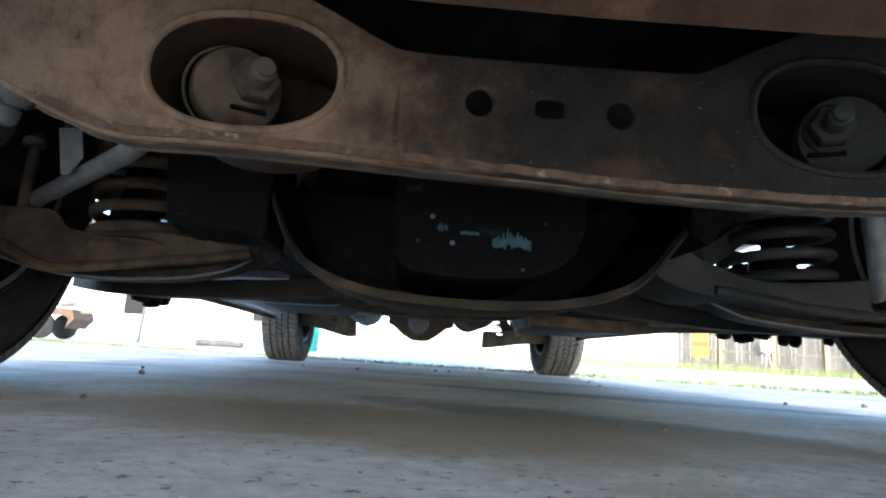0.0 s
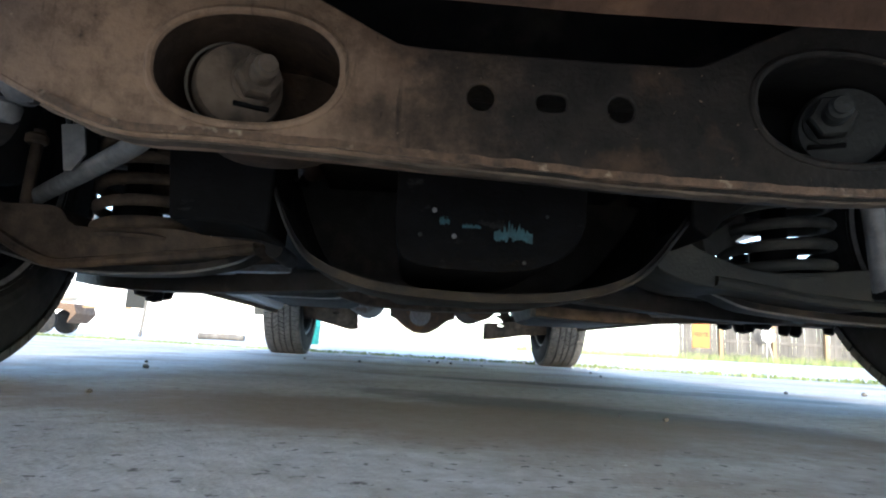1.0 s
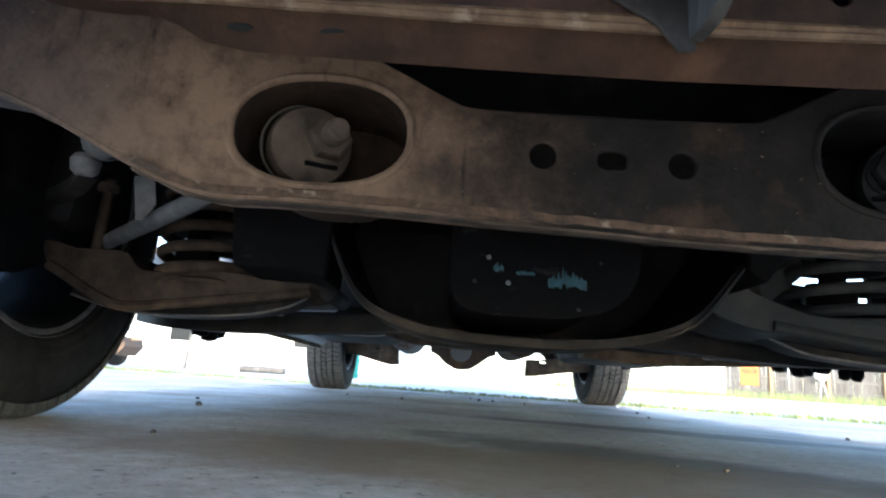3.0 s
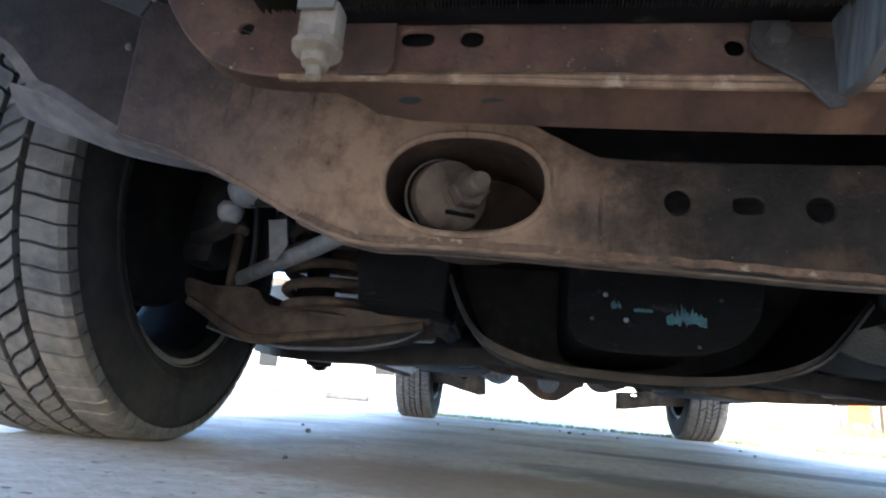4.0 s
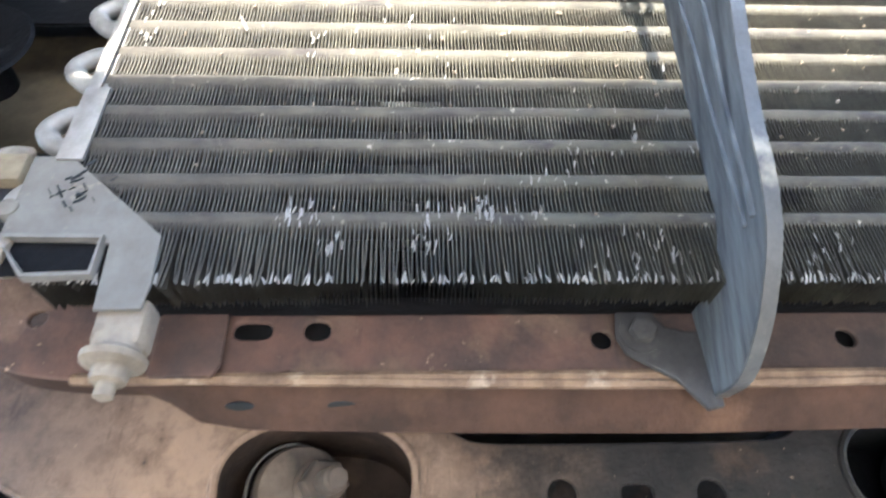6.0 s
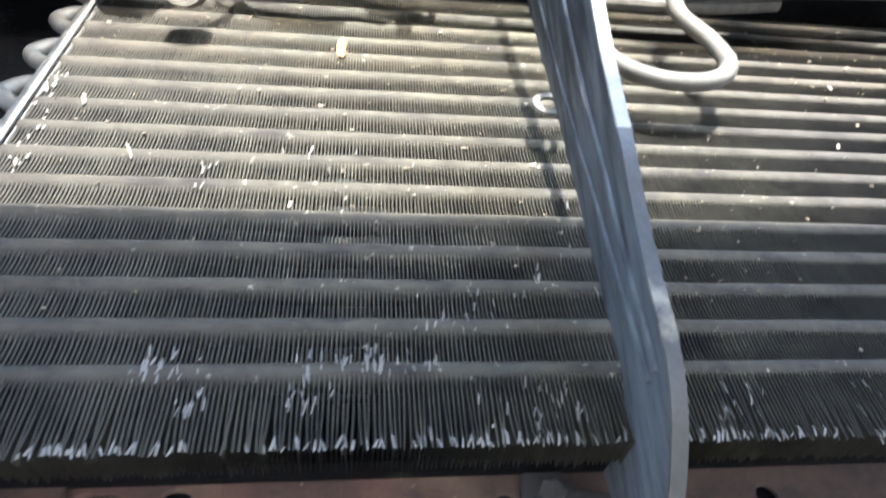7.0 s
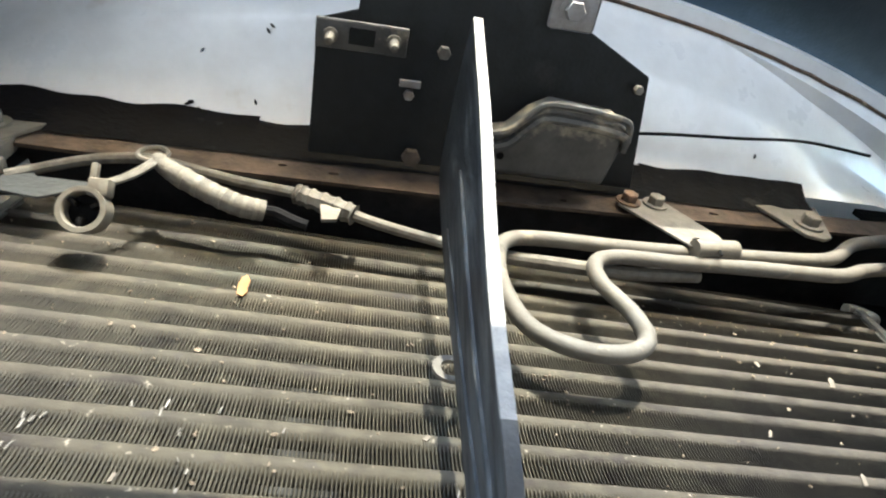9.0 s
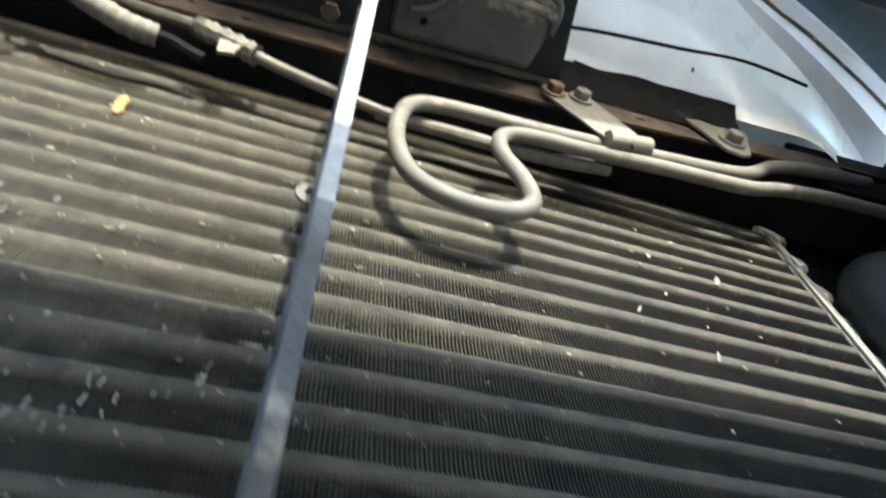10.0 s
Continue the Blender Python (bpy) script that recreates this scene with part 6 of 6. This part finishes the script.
for s in (-1, 1):
    if s < 0:
        perch, slot = [(-0.854, 0.32), (-0.652, 0.294), (-0.497, 0.292), (-0.41, 0.309), (-0.399, 0.166), (-0.442, 0.158), (-0.487, 0.166), (-0.667, 0.21), (-0.781, 0.247)], oval(-0.527, 0.251, 0.018, 0.007, 12)
    else:
        perch, slot = [(0.347, 0.238), (0.345, 0.140), (0.40, 0.144), (0.573, 0.173), (0.80, 0.193), (0.843, 0.231), (0.671, 0.262), (0.528, 0.252), (0.420, 0.240)], oval(0.445, 0.226, 0.022, 0.007, 12)
    part("spring_perch", plate(perch, [slot], 0.07, Matrix.Translation((0, 3.85, 0))), DUSTY, truck, "dusty shock and spring bracket", bevel=0.006)
    for k in range(4):
        lf = smooth_path([(s * 0.55, 4.07 - 0.62 * (1 - 0.16 * k), 0.330 - 0.012 * k), (s * 0.55, 4.07, 0.292 - 0.012 * k), (s * 0.55, 4.07 + 0.62 * (1 - 0.16 * k), 0.330 - 0.012 * k)], 6)
        part("leaf_spring", sweep(lf, rect(0.062, 0.009)), DUSTY, truck)
    part("rear_shock", sweep([(s * 0.50, 3.95, 0.24), (s * 0.36, 3.75, 0.52)], circle(0.028, 14)), DUSTY, truck)
    part("brake_drum", lathe([(0.0, 0), (0.145, 0.0), (0.15, 0.01), (0.15, 0.06), (0.0, 0.06)], 32, Matrix.Translation((s * 0.70, 4.07, 0.364)) @ Matrix.Rotation(radians(90 * s), 4, "Y"), cap=False), DUSTY, truck)
    part("rocker_panel", box(s * 0.80 - 0.05, s * 0.80 + 0.05, 1.66, 3.45, 0.232, 0.36, 0.02), WHITE if s < 0 else DUSTY, truck, "dirty rocker panel")
    part("pinch_weld", box(s * 0.775 - 0.002, s * 0.775 + 0.002, 1.70, 3.40, 0.214 if s < 0 else 0.198, 0.236), DUSTY, truck)
    part("body_side", box(s * 0.93 - 0.02, s * 0.93 + 0.02, 1.60, 3.55, 0.46, 1.2, 0.01), WHITE, truck, "white painted cab side")
    arch = [(4.07 + 0.44 * math.cos(a), 0.37 + 0.44 * math.sin(a)) for a in [math.pi * k / 16 for k in range(17)]]
    part("bed_side", plate([(3.56, 0.40)] + arch[::-1] + [(5.05, 0.42), (5.05, 1.1), (3.56, 1.1)], [], 0.02, Matrix.Translation((s * 0.955, 0, 0)) @ Matrix.Rotation(radians(90), 4, "Z")), WHITE, truck, "white painted bed side")
    for y, z in ((1.42, 0.150), (1.55, 0.146), (1.70, 0.160)):
        part("bump_stop", lathe([(0.0, -0.016), (0.016, -0.012), (0.020, 0.004), (0.014, 0.020), (0.017, 0.06), (0.017, 0.16)], 12, Matrix.Translation((s * (0.60 + (y - 1.4) * 0.25), y, z + 0.012)), cap=False), SEAL, truck)
    part("torque_arm", sweep(smooth_path([(s * 0.20, 1.30, 0.185), (s * 0.42, 1.34, 0.172), (s * 0.62, 1.40, 0.172), (s * 0.76, 1.52, 0.19)], 5), rect(0.05, 0.03)), DARK, truck)
part("floor_brace", sweep(smooth_path([(0.16, 1.50, 0.165), (0.30, 1.50, 0.158), (0.42, 1.50, 0.162), (0.60, 1.50, 0.172), (0.84, 1.50, 0.172)], 4), rect(0.06, 0.022)), DUSTY, truck, "dusty underbody brace")
part("heat_plate", plate([(0.34, 0.205), (0.62, 0.205), (0.60, 0.168), (0.40, 0.162)], [oval(0.50, 0.186, 0.03, 0.006, 14)], 0.003, Matrix.Translation((0, 1.46, 0))), GREY_METAL, truck)
for x, z, h in ((0.625, 0.150, 0.02), (0.66, 0.156, 0.02), (0.70, 0.146, 0.022), (0.725, 0.144, 0.02), (0.80, 0.152, 0.02)):
    part("rubber_mount", lathe([(0.0, -h * 0.3), (0.009, -h * 0.2), (0.013, h * 0.4), (0.010, h), (0.013, h * 2.2)], 10, Matrix.Translation((x, 1.50, z)) @ Matrix.Rotation(radians(14), 4, "Y"), cap=False), SEAL, truck)
part("floor_pan", box(-0.90, 0.90, 1.55, 5.0, 0.47, 0.50, 0.01), DARK, truck)
part("floor_rib", box(-0.88, 0.88, 2.6, 2.68, 0.36, 0.47, 0.01), DARK, truck)
part("rear_crossmember", box(-0.45, 0.45, 4.6, 4.68, 0.36, 0.46, 0.01), DARK, truck)
part("firewall", box(-0.90, 0.90, 1.50, 1.54, 0.42, 1.2, 0.01), DARK, truck)
GLASS = material("dark_window_glass", (0.02, 0.025, 0.028), 0.08, 0.0, (0.025, 0.03, 0.033), 4, 0.3, None, 3, (0.5, 0.7), 0.0)
part("roof", box(-0.74, 0.74, 2.25, 3.38, 1.70, 1.76, 0.03), WHITE, truck, "white painted cab roof")
part("windshield", sweep([(-0.74, 1.90, 1.45), (0.74, 1.90, 1.45)], [(-0.42, -0.31), (-0.415, -0.32), (0.36, 0.26), (0.355, 0.27)], up=(0, 0, 1)), GLASS, truck)
part("cowl", box(-0.86, 0.86, 1.46, 1.62, 1.08, 1.19, 0.02), BLACK, truck)
part("rear_window", box(-0.68, 0.68, 3.36, 3.375, 1.22, 1.69, 0.004), GLASS, truck)
part("cab_back", box(-0.90, 0.90, 3.40, 3.44, 0.50, 1.22, 0.02), WHITE, truck)
for s in (-1, 1):
    part("side_window", plate([(1.72, 1.20), (3.30, 1.20), (3.28, 1.68), (2.30, 1.68)], [], 0.006, Matrix.Translation((s * 0.84, 0, 0)) @ Matrix.Rotation(radians(90), 4, "Z")), GLASS, truck)
    part("pillar", sweep([(s * 0.87, 1.58, 1.18), (s * 0.76, 2.26, 1.73)], rect(0.07, 0.07)), WHITE, truck)
    part("pillar", sweep([(s * 0.87, 3.36, 1.18), (s * 0.76, 3.34, 1.73)], rect(0.09, 0.07)), WHITE, truck)
part("tailgate", box(-0.93, 0.93, 5.02, 5.06, 0.55, 1.1, 0.01), WHITE, truck)

# ---- wheels ----
BLOCKS = {}


def wheel(x, y, r, w, s, steer, near):
    hub = new("wheel")
    hub.parent = truck
    hub.matrix_local = pose(x, y, r - 0.003) @ Matrix.Rotation(radians(steer), 4, "Z")
    hub["label"] = "worn block-tread tyre on an alloy rim"
    turn = Matrix.Rotation(radians(90), 4, "Y")
    h = w / 2
    prof = [(r * 0.655, -h * 0.84), (r * 0.69, -h * 0.97), (r * 0.72, -h * 0.99), (r * 0.725, -h * 1.005), (r * 0.74, -h * 1.005), (r * 0.745, -h * 0.99), (r * 0.80, -h), (r * 0.87, -h * 0.975), (r * 0.92, -h * 0.93), (r * 0.945, -h * 0.88), (r * 0.962, -h * 0.80), (r * 0.972, 0)]
    prof = prof + [(a, -b) for a, b in reversed(prof[:-1])]
    part("tyre", lathe(prof, 72, turn, cap=False), RUBBER, hub)
    rp = [(r * 0.665, -h * 0.885), (r * 0.672, -h * 0.86), (r * 0.655, -h * 0.83), (r * 0.63, -h * 0.80), (r * 0.61, -h * 0.66), (r * 0.585, -h * 0.3), (r * 0.57, h * 0.3), (r * 0.61, h * 0.74), (r * 0.665, h * 0.86)]
    part("rim", lathe(rp, 64, turn, cap=False), BLACK, hub)
    part("rim_edge", lathe([(r * 0.668, -s * h * 0.915), (r * 0.676, -s * h * 0.89), (r * 0.660, -s * h * 0.86), (r * 0.640, -s * h * 0.84), (r * 0.636, -s * h * 0.86), (r * 0.652, -s * h * 0.90)], 64, turn, cap=False), GREY_METAL, hub)
    # the wheel's face, with small vents that let daylight through
    vents = [[(r * 0.49 * math.cos(q) + a * math.cos(q) - c * math.sin(q), r * 0.49 * math.sin(q) + a * math.sin(q) + c * math.cos(q)) for a, c in ((-0.008, -0.018), (0.010, -0.020), (0.010, 0.020), (-0.008, 0.018))] for q in [2 * math.pi * k / 8 + 0.25 for k in range(8)]]
    bm = plate(oval(0, 0, r * 0.60, r * 0.60, 48), vents, 0.012)
    bmesh.ops.transform(bm, matrix=Matrix.Translation((s * h * 0.62, 0, 0)) @ Matrix.Rotation(radians(90), 4, "Z"), verts=bm.verts[:])
    part("face", bm, BLACK, hub, bevel=0.003)
    part("centre", lathe([(0.0, s * h * 0.45), (r * 0.2, s * h * 0.45), (r * 0.2, s * h * 0.75), (0, s * h * 0.78)], 32, turn, cap=False), RIM, hub)
    part("brake_rotor", lathe([(0.0, -s * h * 0.35), (r * 0.40, -s * h * 0.35), (r * 0.41, -s * h * 0.30), (r * 0.41, -s * h * 0.12), (0, -s * h * 0.1)], 40, turn, cap=False), DARK, hub)
    # tread: five rings of blocks, each block an object on a shared mesh
    n = 80
    lanes = [(-0.95, -0.50, 9), (-0.435, -0.165, -40), (-0.110, 0.110, 36), (0.165, 0.435, -40), (0.50, 0.95, 9)]
    for li, (a0, a1, slant) in enumerate(lanes):
        key = (round(r, 4), round(w, 4), li)
        if key not in BLOCKS:
            bm = bmesh.new()
            pitch = 2 * math.pi / n
            sh = math.tan(radians(slant)) * (a1 - a0) * h / r
            wave = pitch * (0.03 if li in (0, 4) else 0.06) * (1 if li < 3 else -1)
            for lo, hi in (((0.0, 0.90),) if li in (0, 4) else ((0.0, 0.84),)):
                cols = []
                for q in range(7):
                    f = q / 6
                    inset = 0.02 * ((q == 0) - (q == 6))
                    u = a0 + (a1 - a0) * f + inset * (a1 - a0)
                    tt = sh * f + wave * math.sin(2 * math.pi * f)
                    drop = 0.012 * abs(u) ** 3 + (0.012 if abs(u) > 0.9 else 0.0)
                    base = 0.958 if abs(u) < 0.9 else 0.935
                    cols.append([bm.verts.new((u * h * (1.012 if rr < 0.97 and abs(u) > 0.9 else 1.0), rr * r * math.cos(t2), rr * r * math.sin(t2))) for rr, t2 in ((base, tt + lo * pitch), (0.997 - drop, tt + (lo + 0.005) * pitch), (1.0 - drop, tt + (lo + 0.03) * pitch), (1.0 - drop, tt + (hi - 0.03) * pitch), (0.997 - drop, tt + (hi - 0.005) * pitch), (base, tt + hi * pitch))])
                for a, b in zip(cols, cols[1:]):
                    for q in range(5):
                        bm.faces.new((a[q], a[q + 1], b[q + 1], b[q]))
                bm.faces.new(cols[0])
                bm.faces.new(cols[-1][::-1])
            BLOCKS[key] = part("tread_block", bm, TREAD, hub, smooth=False)
            first = BLOCKS[key]
        else:
            first = share("tread_block", BLOCKS[key], hub)
        off = (0.0, 0.35, 0.6, 0.15, 0.5)[li]
        first.matrix_local = Matrix.Rotation(2 * math.pi * off / n, 4, "X")
        for k in range(1, n):
            share("tread_block", first, hub, Matrix.Rotation(2 * math.pi * (k + off + random.uniform(-0.02, 0.02)) / n, 4, "X"))
    return hub


wheel(-0.845, 1.13, 0.368, 0.245, -1, 4.0, True)
wheel(0.868, 1.11, 0.368, 0.245, 1, 4.0, True)
wheel(-0.822, 4.07, 0.368, 0.215, -1, 0.0, False)
wheel(0.822, 4.07, 0.368, 0.215, 1, 0.0, False)

# unseen sheets added to keep sky light off the inner fenders
for s in (-1, 1):
    part("light_block_side", box(s * 0.800 - 0.002, s * 0.800 + 0.002, 0.25, 0.70, 0.57, 1.02, 0.001), DARK, truck)
    part("light_block_top", box(*sorted((s * 0.545, s * 0.97)), 0.245, 0.715, 0.596, 0.600, 0.001), DARK, truck)

# head lamp boxes beside the open grille, out of sight, added to shade its corners
for s in (-1, 1):
    lamp = part("headlight", box(*sorted((s * (0.34 if s < 0 else 0.50), s * 0.97)), 0.13, 0.24, 0.58, 0.92, 0.03), BLACK, truck, "unseen black lamp housing, sized to shade the corner")
    part("lens", box(*sorted((s * 0.56, s * 0.95)), 0.112, 0.127, 0.66, 0.88, 0.008), SIDING, lamp)

# unseen front bumper, ahead of the camera, placed to cast the condenser's shadow line
part("bumper", sweep(smooth_path([(-0.95, 0.02, 0), (-0.80, -0.10, 0), (-0.4, -0.135, 0), (0, -0.14, 0), (0.4, -0.135, 0), (0.80, -0.10, 0), (0.95, 0.02, 0)], 5), [(-0.012, 0.195), (-0.004, 0.192), (0.0, 0.21), (0.0, 0.63), (-0.004, 0.660), (-0.020, 0.668), (-0.035, 0.660), (-0.035, 0.21)]), GREY_METAL, truck, "unseen pale steel front bumper, placed to cast the condenser's shadow line")
